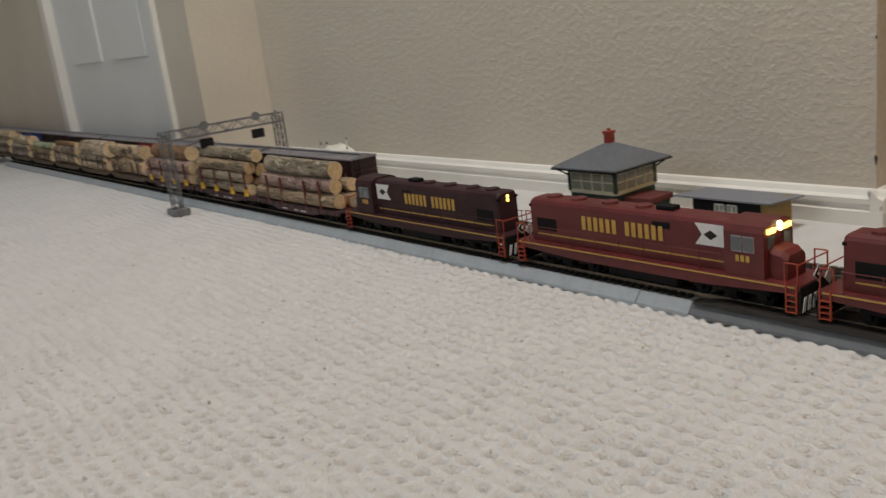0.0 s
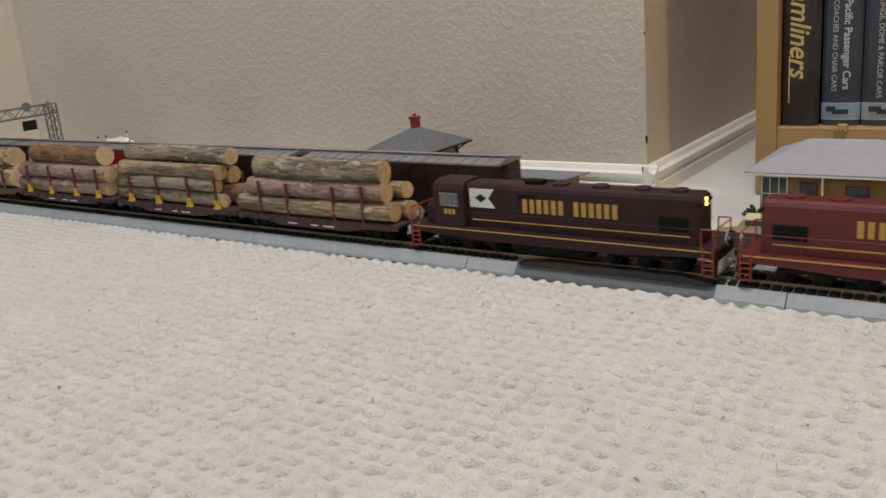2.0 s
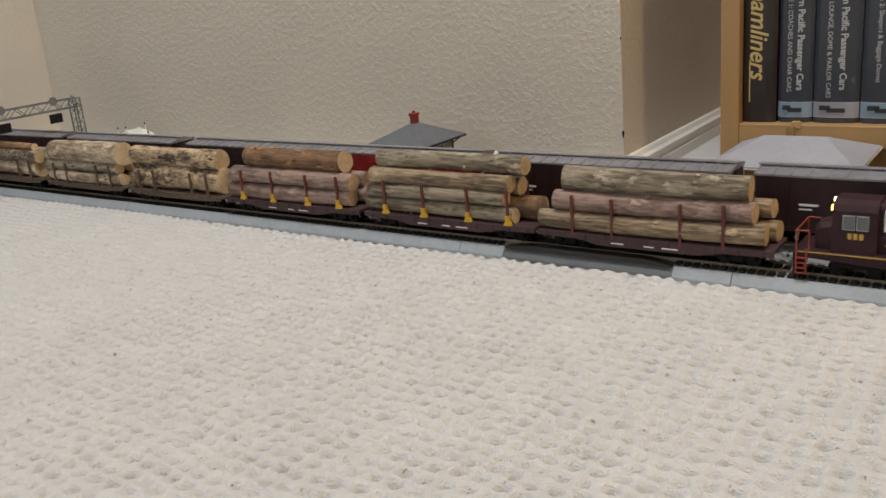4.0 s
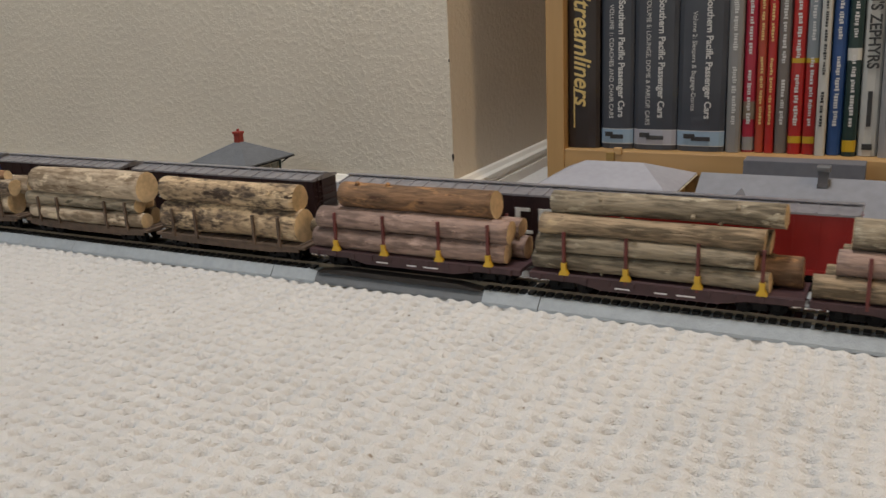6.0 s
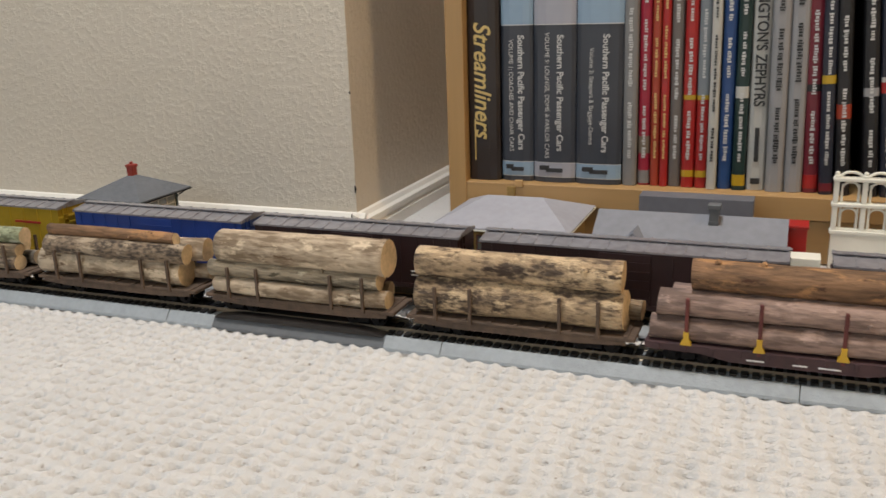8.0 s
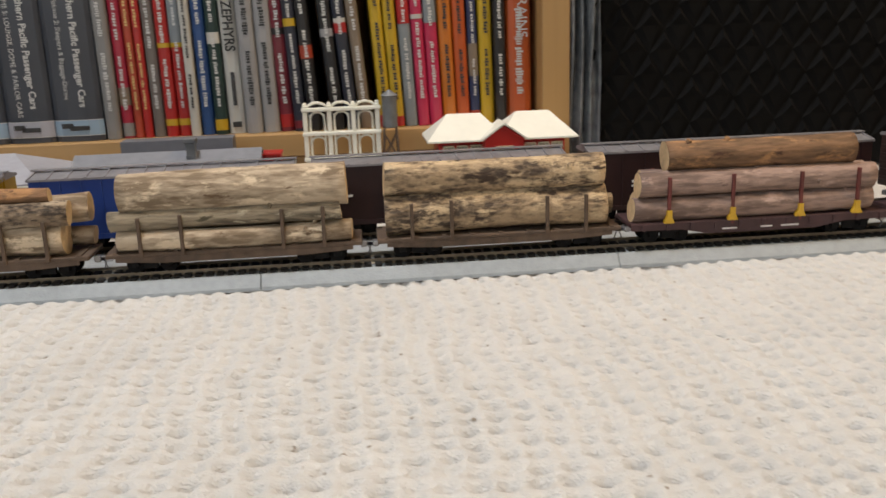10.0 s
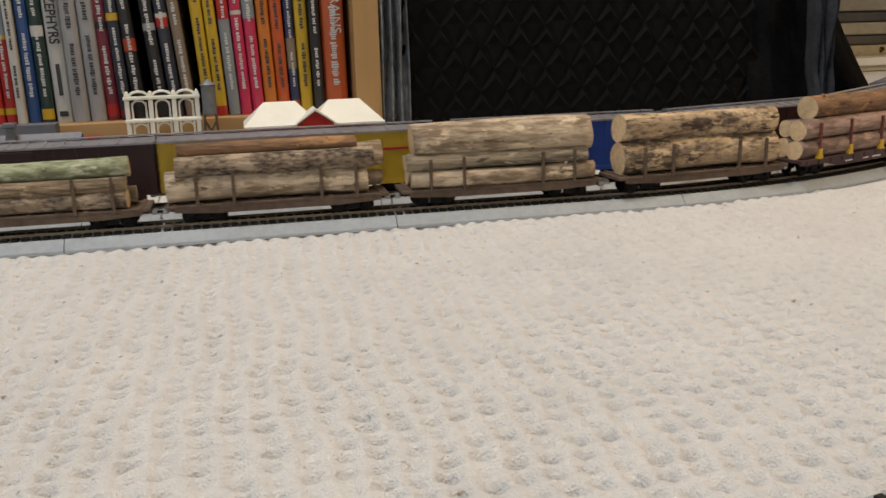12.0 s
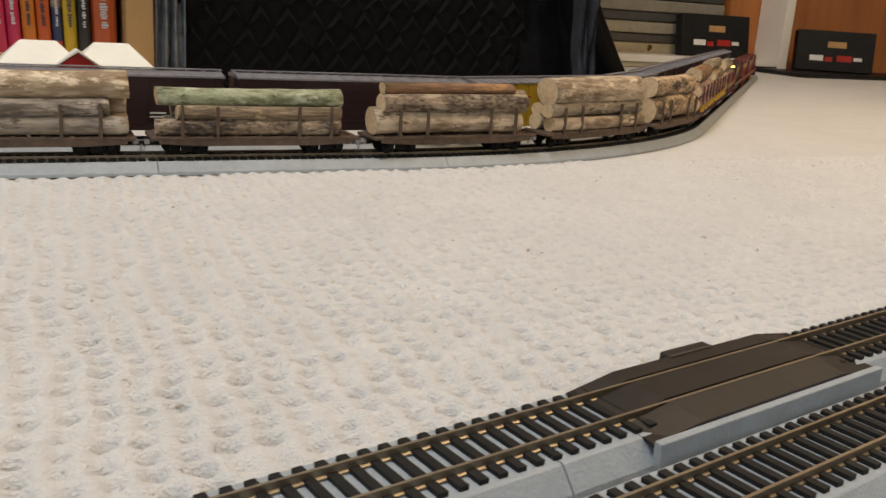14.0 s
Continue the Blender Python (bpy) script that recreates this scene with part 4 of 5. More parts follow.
def window(parent, x, y, z, w, h, frame_mat=CREAM, pane_mat=GLASS_DARK, bars=1):
    """A framed window on a wall that faces -y."""
    b = bmesh.new()
    t = 0.0009
    for q in ((x, z, x + w, z + t), (x, z + h - t, x + w, z + h), (x, z, x + t, z + h), (x + w - t, z, x + w, z + h)):
        box(b, q[0], y - 0.0010, q[1], q[2], y + 0.0002, q[3])
    for i in range(bars):
        xm = x + w * (i + 1) / (bars + 1)
        box(b, xm - t * 0.4, y - 0.0008, z, xm + t * 0.4, y + 0.0002, z + h)
    box(b, x, y - 0.0008, z + h / 2 - t * 0.4, x + w, y + 0.0002, z + h / 2 + t * 0.4)
    fr = part("window", b, frame_mat, parent)
    part("pane", bx(x + t * 0.5, y - 0.0005, z + t * 0.5, x + w - t * 0.5, y + 0.0003, z + h - t * 0.5), pane_mat, fr)


def signal_tower():
    t = thing("signal_tower", "green two-storey model signal tower with grey hip roof", "model building", m=pose(-0.206, 0.168, 0))
    w = 0.027
    part("lower_wall", bx(-w, -w, 0, w, w, 0.0345, bevel=0.0004), GREEN, t)
    part("floor_band", bx(-w - 0.001, -w - 0.001, 0.0335, w + 0.001, w + 0.001, 0.0358), CREAM, t)
    for sx in (-1, 1):
        for sy in (-1, 1):
            part("corner_post", bx(sx * w - 0.0015, sy * w - 0.0015, 0.0355, sx * w + 0.0015, sy * w + 0.0015, 0.0560), GREEN, t)
    part("ceiling_band", bx(-w - 0.001, -w - 0.001, 0.0525, w + 0.001, w + 0.001, 0.0565), GREEN, t)
    part("interior", bx(-w + 0.006, -w + 0.006, 0.035, w - 0.006, w - 0.006, 0.054), PANE, t)
    for k in range(4):
        side = new("window_band")
        side.parent, side.matrix_basis = t, pose(0, 0, 0, 0, 0, 90 * k)
        b = bmesh.new()
        for i in range(5):
            x = -w + 0.002 + (2 * w - 0.004) * i / 4
            box(b, x - 0.0007, -w - 0.0006, 0.0357, x + 0.0007, -w + 0.0006, 0.0526)
        for z in (0.0357, 0.0440, 0.0515):
            box(b, -w, -w - 0.0004, z, w, -w + 0.0004, z + 0.0011)
        part("window_frame", b, CREAM, side)
        part("pane", bx(-w + 0.001, -w - 0.0001, 0.036, w - 0.001, -w + 0.0001, 0.052), PANE, side)
    e = 0.0385
    roof = part("roof", hip_roof(-e, -e, e, e, 0.0568, 0.0770, e - 0.001), SLATE, t, "slate-grey hip roof")
    part("fascia", bx(-e - 0.0006, -e - 0.0006, 0.0560, e + 0.0006, e + 0.0006, 0.0570), LOCO_DARK, t)
    for sx in (-1, 1):
        for sy in (-1, 1):
            b = bmesh.new()
            cyl(b, (sx * w, sy * w, 0.0490), (sx * (e - 0.003), sy * (e - 0.003), 0.0562), 0.0007, seg=6)
            part("eave_bracket", b, LOCO_DARK, t)
    ch = bx(-0.0035, -0.0035, 0.0700, 0.0035, 0.0035, 0.0850, bevel=0.0003)
    box(ch, -0.0044, -0.0044, 0.0840, 0.0044, 0.0044, 0.0865, bevel=0.0003)
    chm = part("chimney", ch, BRICK_RED, t, "brick-red chimney")
    cyl_b = bmesh.new()
    cyl(cyl_b, (0, 0, 0.086), (0, 0, 0.0890), 0.0016, seg=8)
    part("flue", cyl_b, BRICK_RED, chm)
    part("stair_landing", bx(w, -0.018, 0.026, w + 0.030, 0.014, 0.031, bevel=0.0005), STAKE_RED, t, "maroon side landing")
    part("stair_wall", bx(w + 0.001, -0.017, 0, w + 0.028, 0.012, 0.026), GREEN, t)


def yard_shed():
    s = thing("yard_shed", "small yellow-ended wooden shed with flat grey roof", "model building")
    part("wall", bx(-0.135, 0.190, 0, -0.066, 0.225, 0.0250, bevel=0.0003), LOCO_DARK, s)
    part("end_wall", bx(-0.068, 0.1895, 0, -0.062, 0.2255, 0.0255), OCHRE, s, "yellow end wall")
    b = solid(bmesh.new(), [[(x, 0.180, 0.0272), (x, 0.232, 0.0232), (x, 0.232, 0.0246), (x, 0.180, 0.0286)] for x in (-0.148, -0.054)])
    part("roof", b, ROOF_MID, s)
    for x in (-0.112, -0.100):
        window(s, x, 0.1895, 0.009, 0.010, 0.013, WHITE_PAINT, PANE)


def shrub(x, y, z, r, seed, name="shrub"):
    rng = random.Random(seed)
    b = bmesh.new()
    for _ in range(70):
        d = Vector((rng.gauss(0, 1), rng.gauss(0, 1), rng.gauss(0, 1))).normalized() * r * rng.uniform(0.35, 1)
        c = bmesh.new()
        bmesh.ops.create_icosphere(c, subdivisions=1, radius=r * rng.uniform(0.12, 0.24))
        merge(b, c, 0, Matrix.Translation(d + Vector((0, 0, r))) @ pose(0, 0, 0, rng.uniform(0, 360), rng.uniform(0, 360), 0) @ Matrix.Diagonal((1, 0.6, 0.9, 1)))
    sh = tagged(part(name, b, LEAF, at=pose(x, y, z)), "small dark green flocked model shrub", "model shrub", "shrubs")
    tr = bmesh.new()
    cyl(tr, (0, 0, 0), (0, 0, r), r * 0.12, r * 0.06, 6)
    part("stem", tr, SKELETON, sh)


def ranch_house():
    h = thing("ranch_house", "ochre single-storey model house with pale grey hip roof", "model building")
    x0, x1, y0, y1 = 0.116, 0.224, 0.182, 0.268
    part("wall", bx(x0, y0 + 0.006, 0, 0.165, y1, 0.0420), OCHRE, h)
    part("wall", bx(0.165, y0, 0, x1, y1, 0.0420), OCHRE, h)
    part("roof", hip_roof(x0 - 0.008, y0 - 0.010, x1 + 0.008, y1 + 0.010, 0.0425, 0.0615, 0.036), ROOF_PALE, h, "pale grey hip roof")
    part("eave", bx(x0 - 0.0084, y0 - 0.0105, 0.0415, x1 + 0.0084, y1 + 0.0105, 0.0428), SNOW, h, "white eave trim")
    part("porch_post", bx(0.1645, y0 - 0.008, 0, 0.1660, y0 - 0.0065, 0.0418), SNOW, h)
    window(h, 0.117, y0 + 0.0058, 0.010, 0.020, 0.028, SNOW, GLASS_DARK, 2)
    window(h, 0.146, y0 + 0.0058, 0.020, 0.013, 0.014, STAKE_RED, GLASS_DARK)
    window(h, 0.180, y0 - 0.0002, 0.020, 0.016, 0.014, STAKE_RED, GLASS_DARK)
    part("chimney", bx(0.158, 0.240, 0.052, 0.165, 0.245, 0.0660), OCHRE, h)
    v = bmesh.new()
    cyl(v, (0.196, 0.225, 0.052), (0.196, 0.225, 0.0610), 0.0011, seg=8)
    part("vent_pipe", v, SNOW, h)
    for i, (x, y, r) in enumerate(((0.116, 0.174, 0.009), (0.188, 0.168, 0.011), (0.206, 0.166, 0.006))):
        shrub(x, y, 0, r, i)


def model_auto(x, y, heading, paint, label, name="model_car"):
    c = thing(name, label, "model car", "cars by the house", pose(x, y, 0, 0, 0, heading))
    b = bmesh.new()
    prof = [(-0.026, 0.004), (-0.0265, 0.009), (-0.012, 0.0105), (-0.007, 0.0160), (0.008, 0.0160), (0.014, 0.0105), (0.026, 0.0090), (0.0265, 0.004)]
    solid(b, [[(px, yy * k, pz) for px, pz in prof] for yy, k in ((-0.0098, 1), (0.0098, 1))])
    part("body", b, paint, c)
    for s in (-1, 1):
        part("side_window", bx(-0.006, s * 0.0099 - 0.0002, 0.0112, 0.0085, s * 0.0099 + 0.0002, 0.0150), GLASS_DARK, c)
        for px in (-0.016, 0.016):
            w = bmesh.new()
            cyl(w, (px, s * 0.0105, 0.0038), (px, s * 0.0080, 0.0038), 0.0038, seg=14)
            wh = part("wheel", w, BLACK, c)
            r = bmesh.new()
            cyl(r, (px, s * 0.0108, 0.0038), (px, s * 0.0104, 0.0038), 0.0022, seg=10)
            part("rim", r, STEEL, wh)
    for px in (-0.0268, 0.0268):
        part("bumper", bx(px - 0.0006, -0.009, 0.0045, px + 0.0006, 0.009, 0.0062, bevel=0.0003), STEEL, c)


def depot():
    d = thing("freight_depot", "long grey-roofed model freight depot", "model building")
    x0, x1, y0, y1 = 0.258, 0.393, 0.170, 0.232
    part("wall", bx(x0, y0, 0, x1, y1, 0.0370), GREY_PL, d)
    b = solid(bmesh.new(), [[(x, y0 - 0.010, 0.0365), (x, (y0 + y1) / 2, 0.0590), (x, y1 + 0.010, 0.0365), (x, y1 + 0.010, 0.0380), (x, (y0 + y1) / 2, 0.0606), (x, y0 - 0.010, 0.0380)] for x in (x0 - 0.007, x1 + 0.007)])
    roof = part("roof", b, ROOF_MID, d, "mid-grey gable roof")
    g = bmesh.new()
    xm = 0.286
    solid(g, [[(xm - 0.014, y, 0.0385), (xm + 0.014, y, 0.0385), (xm, y, 0.0525)] for y in (y0 - 0.011, y0 + 0.024)])
    part("dormer", g, ROOF_MID, d)
    part("dormer_front", solid(bmesh.new(), [[(xm - 0.010, y, 0.0390), (xm + 0.010, y, 0.0390), (xm, y, 0.0485)] for y in (y0 - 0.0115, y0 - 0.0105)]), LOCO_DARK, d)
    part("rear_roof", bx(0.278, y1 + 0.006, 0.030, 0.372, y1 + 0.026, 0.0650, bevel=0.0005), mat("dark_grey_roof_plastic", (0.13, 0.13, 0.145), 0.6, scale=150, vary=0.1), d)
    c = bx(0.341, 0.190, 0.048, 0.348, 0.197, 0.0680)
    box(c, 0.3395, 0.1885, 0.0675, 0.3495, 0.1985, 0.0715, bevel=0.0006)
    box(c, 0.3405, 0.1895, 0.0560, 0.3485, 0.1975, 0.0580)
    part("chimney", c, GREY_PL, d)
    # red tank wagon and a pale truck behind
    t = thing("red_shed", "small bright red plastic shed beside the depot", "model building")
    part("wall", bx(0.396, 0.205, 0, 0.414, 0.225, 0.052, bevel=0.0006), BRIGHT_RED, t)
    part("roof", bx(0.395, 0.204, 0.052, 0.415, 0.226, 0.0545, bevel=0.0005), BRIGHT_RED, t)
    k = thing("delivery_truck", "small white model truck with lime green cab", "model truck")
    part("cargo_box", bx(0.402, 0.165, 0.006, 0.424, 0.183, 0.0400, bevel=0.0006), SNOW, k)
    part("cab", bx(0.388, 0.166, 0.005, 0.402, 0.182, 0.0330, bevel=0.0015), mat("lime_green_plastic", (0.45, 0.52, 0.08), 0.4), k)
    for x in (0.394, 0.418):
        for y in (0.1655, 0.1825):
            w = bmesh.new()
            cyl(w, (x, y - 0.0015, 0.0045), (x, y + 0.0015, 0.0045), 0.0045, seg=12)
            part("wheel", w, BLACK, k)


def white_facade():
    """White cast facade with arched double windows in three bays and two storeys."""
    f = thing("white_facade", "white model building front with arched windows and columns", "model building", m=pose(0.4655, 0.252, -0.008))
    part("base", bx(-0.033, -0.004, 0.007, 0.033, 0.006, 0.048, bevel=0.0004), SNOW, f)
    for z in (0.047, 0.0695, 0.0905):
        part("cornice", bx(-0.0345, -0.0050, z, 0.0345, 0.0040, z + 0.0030, bevel=0.0006), SNOW, f)
    for i in range(4):
        x = -0.0315 + i * 0.021
        part("pilaster", bx(x - 0.0020, -0.0042, 0.049, x + 0.0020, 0.0030, 0.0955, bevel=0.0005), SNOW, f)
        b = bmesh.new()
        bmesh.ops.create_icosphere(b, subdivisions=1, radius=0.0022, matrix=Matrix.Translation((x, -0.0005, 0.0965)))
        part("finial", b, SNOW, f)
    for i in range(3):
        xm = -0.021 + i * 0.021
        for sx in (-0.0062, 0.0062):
            b = bmesh.new()
            cyl(b, (xm + sx, -0.0010, 0.0500), (xm + sx, -0.0010, 0.0690), 0.0013, 0.0009, 8)
            cyl(b, (xm + sx, -0.0010, 0.0720), (xm + sx, -0.0010, 0.0880), 0.0012, 0.0008, 8)
            part("column", b, SNOW, f)
        for z0 in (0.0500, 0.0715):
            part("sill", bx(xm - 0.0085, -0.0032, z0, xm + 0.0085, 0.0020, z0 + 0.0016, bevel=0.0004), SNOW, f)
            b = bmesh.new()
            ring = [math.pi * j / 8 for j in range(9)]
            for a0, a1 in zip(ring, ring[1:]):
                cyl(b, (xm + 0.0060 * math.cos(a0), -0.0010, z0 + 0.0135 + 0.0048 * math.sin(a0)), (xm + 0.0060 * math.cos(a1), -0.0010, z0 + 0.0135 + 0.0048 * math.sin(a1)), 0.0010, seg=6)
            part("arch", b, SNOW, f)
        b = bmesh.new()
        for a0, a1 in zip(ring, ring[1:]):
            cyl(b, (xm + 0.0085 * math.cos(a0), -0.0010, 0.0930 + 0.0050 * math.sin(a0)), (xm + 0.0085 * math.cos(a1), -0.0010, 0.0930 + 0.0050 * math.sin(a1)), 0.0012, seg=6)
        part("arched_pediment", b, SNOW, f)


def water_tower():
    t = thing("water_tower", "grey water tank on a trestle of thin legs", "model tower", m=pose(0.508, 0.250, 0))
    b = bmesh.new()
    cyl(b, (0, 0, 0.066), (0, 0, 0.094), 0.0066, seg=20)
    tank = part("tank", b, GREY_PL, t, "blue-grey cylindrical tank")
    for z in (0.068, 0.076, 0.085, 0.092):
        b = bmesh.new()
        cyl(b, (0, 0, z), (0, 0, z + 0.0008), 0.0069, seg=20)
        part("hoop", b, GREY_PL, tank)
    b = bmesh.new()
    cyl(b, (0, 0, 0.094), (0, 0, 0.0990), 0.0078, 0.0008, 20)
    part("cap", b, GREY_PL, t)
    for sx in (-1, 1):
        for sy in (-1, 1):
            b = bmesh.new()
            cyl(b, (sx * 0.0085, sy * 0.0085, 0), (sx * 0.0052, sy * 0.0052, 0.067), 0.0010, seg=6)
            part("leg", b, SKELETON, t)
    for z0, z1 in ((0.012, 0.036), (0.036, 0.062)):
        for s in (-1, 1):
            b = bmesh.new()
            cyl(b, (-0.0078, s * 0.0075, z0), (0.0062, s * 0.0062, z1), 0.0006, seg=6)
            cyl(b, (0.0078, s * 0.0075, z0), (-0.0062, s * 0.0062, z1), 0.0006, seg=6)
            part("brace", b, SKELETON, t)


def school():
    s = thing("schoolhouse", "red model schoolhouse with white hip roofs", "model building", m=pose(0.604, 0.249, -0.004))
    part("wall", bx(-0.056, -0.020, 0.006, 0.056, 0.020, 0.0585), BRIGHT_RED, s)
    for x0, x1 in ((-0.066, 0.004), (-0.004, 0.066)):
        part("roof", hip_roof(x0, -0.030, x1, 0.030, 0.0580, 0.0795, 0.020), SNOW, s, "white hip roof")
    part("gable_wall", solid(bmesh.new(), [[(-0.017, y, 0.006), (0.017, y, 0.006), (0.017, y, 0.0600), (0, y, 0.0715), (-0.017, y, 0.0600)] for y in (-0.034, -0.018)]), BRIGHT_RED, s)
    for sx in (-1, 1):
        b = solid(bmesh.new(), [[(0, y, 0.0725), (sx * 0.0195, y, 0.0590), (sx * 0.0195, y, 0.0605), (0, y, 0.0742)] for y in (-0.036, -0.005)])
        part("gable_roof", b, SNOW, s)
    for x in (-0.052, -0.040, -0.028, 0.020, 0.032, 0.044):
        for z in (0.016, 0.041):
            window(s, x, -0.0202, z, 0.010, 0.013, CREAM, PANE, 2)
    window(s, -0.008, -0.0342, 0.036, 0.016, 0.018, CREAM, PANE, 2)


def grey_low_roof():
    g = thing("platform_shelter", "low grey plastic platform shelter", "model building")
    part("roof", bx(0.515, 0.176, 0.040, 0.585, 0.205, 0.0430, bevel=0.0008), ROOF_MID, g)
    for x in (0.520, 0.550, 0.580):
        part("post", bx(x, 0.189, 0, x + 0.002, 0.191, 0.0405), GREY_PL, g)


def signal_bridge():
    g = thing("signal_bridge", "silver-grey lattice signal bridge spanning both tracks", "model signal bridge")
    xg, top = -0.765, 0.106
    for y, z0 in ((-0.032, 0), (0.130, 0)):
        part("footing", bx(xg - 0.015, y - 0.010, 0, xg + 0.015, y + 0.010, 0.008, bevel=0.0008), GREY_PL, g)
        leg = bmesh.new()
        for dx in (-0.0055, 0.0055):
            for dy in (-0.0055, 0.0055):
                box(leg, xg + dx - 0.0007, y + dy - 0.0007, 0.007, xg + dx + 0.0007, y + dy + 0.0007, top)
        for i in range(8):
            za, zb = 0.009 + i * 0.012, 0.021 + i * 0.012
            for dy in (-0.0055, 0.0055):
                cyl(leg, (xg - 0.0055, y + dy, za), (xg + 0.0055, y + dy, zb), 0.0005, seg=5)
            for dx in (-0.0055, 0.0055):
                cyl(leg, (xg + dx, y - 0.0055, zb), (xg + dx, y + 0.0055, za), 0.0005, seg=5)
        part("lattice_post", leg, GREY_PL, g)
    tr = bmesh.new()
    for dx in (-0.0055, 0.0055):
        for z in (top - 0.012, top):
            box(tr, xg + dx - 0.0008, -0.038, z - 0.0008, xg + dx + 0.0008, 0.136, z + 0.0008)
        n = 13
        for i in range(n):
            y0, y1 = -0.038 + 0.174 * i / n, -0.038 + 0.174 * (i + 1) / n
            a, b = (top - 0.012, top) if i % 2 else (top, top - 0.012)
            cyl(tr, (xg + dx, y0, a), (xg + dx, y1, b), 0.0006, seg=5)
    for i in range(8):
        y = -0.034 + 0.166 * i / 7
        box(tr, xg - 0.0055, y - 0.0006, top - 0.0006, xg + 0.0055, y + 0.0006, top + 0.0006)
    part("lattice_girder", tr, GREY_PL, g)
    for y in (0.020, 0.094):
        b = bmesh.new()
        cyl(b, (xg + 0.007, y, top + 0.001), (xg + 0.0085, y, top + 0.001), 0.0058, seg=16)
        head = part("signal_head", b, GREY_PL, g)
        part("signal_hood", bx(xg + 0.006, y - 0.009, top - 0.028, xg + 0.008, y + 0.009, top - 0.016), BLACK, g, "black signal backing plate")
    b = bmesh.new()
    cyl(b, (xg, 0.128, top), (xg, 0.128, top + 0.004), 0.003, 0.0015, 8)
    part("post_cap", b, GREY_PL, g)


def white_tent():
    t = thing("show_tent", "small white model tent with dark-tipped poles", "model tent", m=pose(-0.742, 0.205, 0))
    b = bmesh.new()
    rng = random.Random(3)
    rings = []
    for k, z in ((1.0, 0.0), (1.02, 0.030), (0.80, 0.041), (0.45, 0.046)):
        rings.append([(0.036 * k * math.cos(a), 0.024 * k * math.sin(a), z + (0.004 * math.cos(3 * a) if z > 0.03 else 0)) for a in [2 * math.pi * j / 18 for j in range(18)]])
    solid(b, rings)
    part("canvas", b, SNOW, t, smooth=True)
    for x, y, z in ((-0.034, -0.008, 0.050), (0.0, -0.018, 0.054), (0.033, -0.006, 0.046), (0.004, 0.012, 0.055)):
        b = bmesh.new()
        cyl(b, (x, y, 0.03), (x, y, z), 0.0008, seg=6)
        pole = part("pole", b, SNOW, t)
        b = bmesh.new()
        cyl(b, (x, y, z - 0.001), (x, y, z + 0.003), 0.0016, 0.0002, 6)
        part("pole_tip", b, BLACK, pole)


# ---- bookcase ----
def bookcase():
    c = thing("bookcase", "honey-coloured maple bookcase packed with railway books", "bookcase")
    x0, x1, yf, yb, h = 0.084, 0.678, 0.284, 0.57, 1.1
    for a, b in ((x0, x0 + 0.018), (x1 - 0.026, x1)):
        part("side_panel", bx(a, yf, 0, b, yb, h, bevel=0.001), MAPLE, c)
    part("bottom_shelf", bx(x0 + 0.018, yf + 0.001, 0.0390, x1 - 0.026, yb, 0.0598, bevel=0.001), MAPLE_X, c)
    part("toe_board", bx(x0 + 0.018, yf + 0.006, 0, x1 - 0.026, yf + 0.020, 0.0390), MAPLE_X, c)
    part("middle_shelf", bx(x0 + 0.018, yf + 0.001, 0.395, x1 - 0.026, yb, 0.415, bevel=0.001), MAPLE_X, c)
    part("top", bx(x0, yf, h, x1, yb, h + 0.02, bevel=0.001), MAPLE_X, c)
    part("back_panel", bx(x0 + 0.018, yb - 0.008, 0.05, x1 - 0.026, yb - 0.002, h), MAPLE, c)
    part("shelf_pin", bx(0.152, yf - 0.002, 0.0565, 0.160, yf + 0.002, 0.0635, bevel=0.0008), MAPLE, c)


def cover(name, color):
    return mat(name, color, 0.38, scale=40, vary=0.06, coat=0.25)


def book(x0, x1, height, cloth, label, lean=0.0, depth=0.215, y=0.300, bands=(), name="book"):
    """A closed book standing on the shelf: rounded spine, boards and a paper block."""
    z = 0.0600
    b = thing(name, label, "book", "books", pose((x0 + x1) / 2, y, z, 0, lean, 0))
    w = (x1 - x0) / 2 - 0.0004
    bm = bmesh.new()
    k = min(0.004, w * 0.5)
    prof = [(-w, k), (-w * 0.8, k * 0.35), (-w * 0.4, 0.0), (w * 0.4, 0.0), (w * 0.8, k * 0.35), (w, k)]
    ring = prof + [(w, depth), (w - 0.0018, depth), (w - 0.0018, k + 0.002), (-w + 0.0018, k + 0.002), (-w + 0.0018, depth), (-w, depth)]
    solid(bm, [[(px, py, zz) for px, py in ring] for zz in (0.0002, height)])
    part("cover", bm, cloth, b)
    part("page_block", bx(-w + 0.0019, k + 0.0025, 0.003, w - 0.0019, depth - 0.004, height - 0.003), PAPER, b)
    for z0, z1, mt in bands:
        bb = bmesh.new()
        q = [(px, py - 0.0004) for px, py in prof]
        solid(bb, [[(px, py, zz) for px, py in q + [(px, py + 0.0012) for px, py in q[::-1]]] for zz in (z0, z1)])
        part("spine_band", bb, mt, b)
    return b


PAPER = mat("page_edges", (0.72, 0.67, 0.55), 0.85, scale=300, vary=0.15, stretch=(1, 1, 0.1))


def spine_m(z, w=0.0, dy=-0.0012):
    """Upright on the spine, reading downwards."""
    return pose(w, dy, z, 90, 0, 0) @ pose(0, 0, 0, 0, 0, -90)


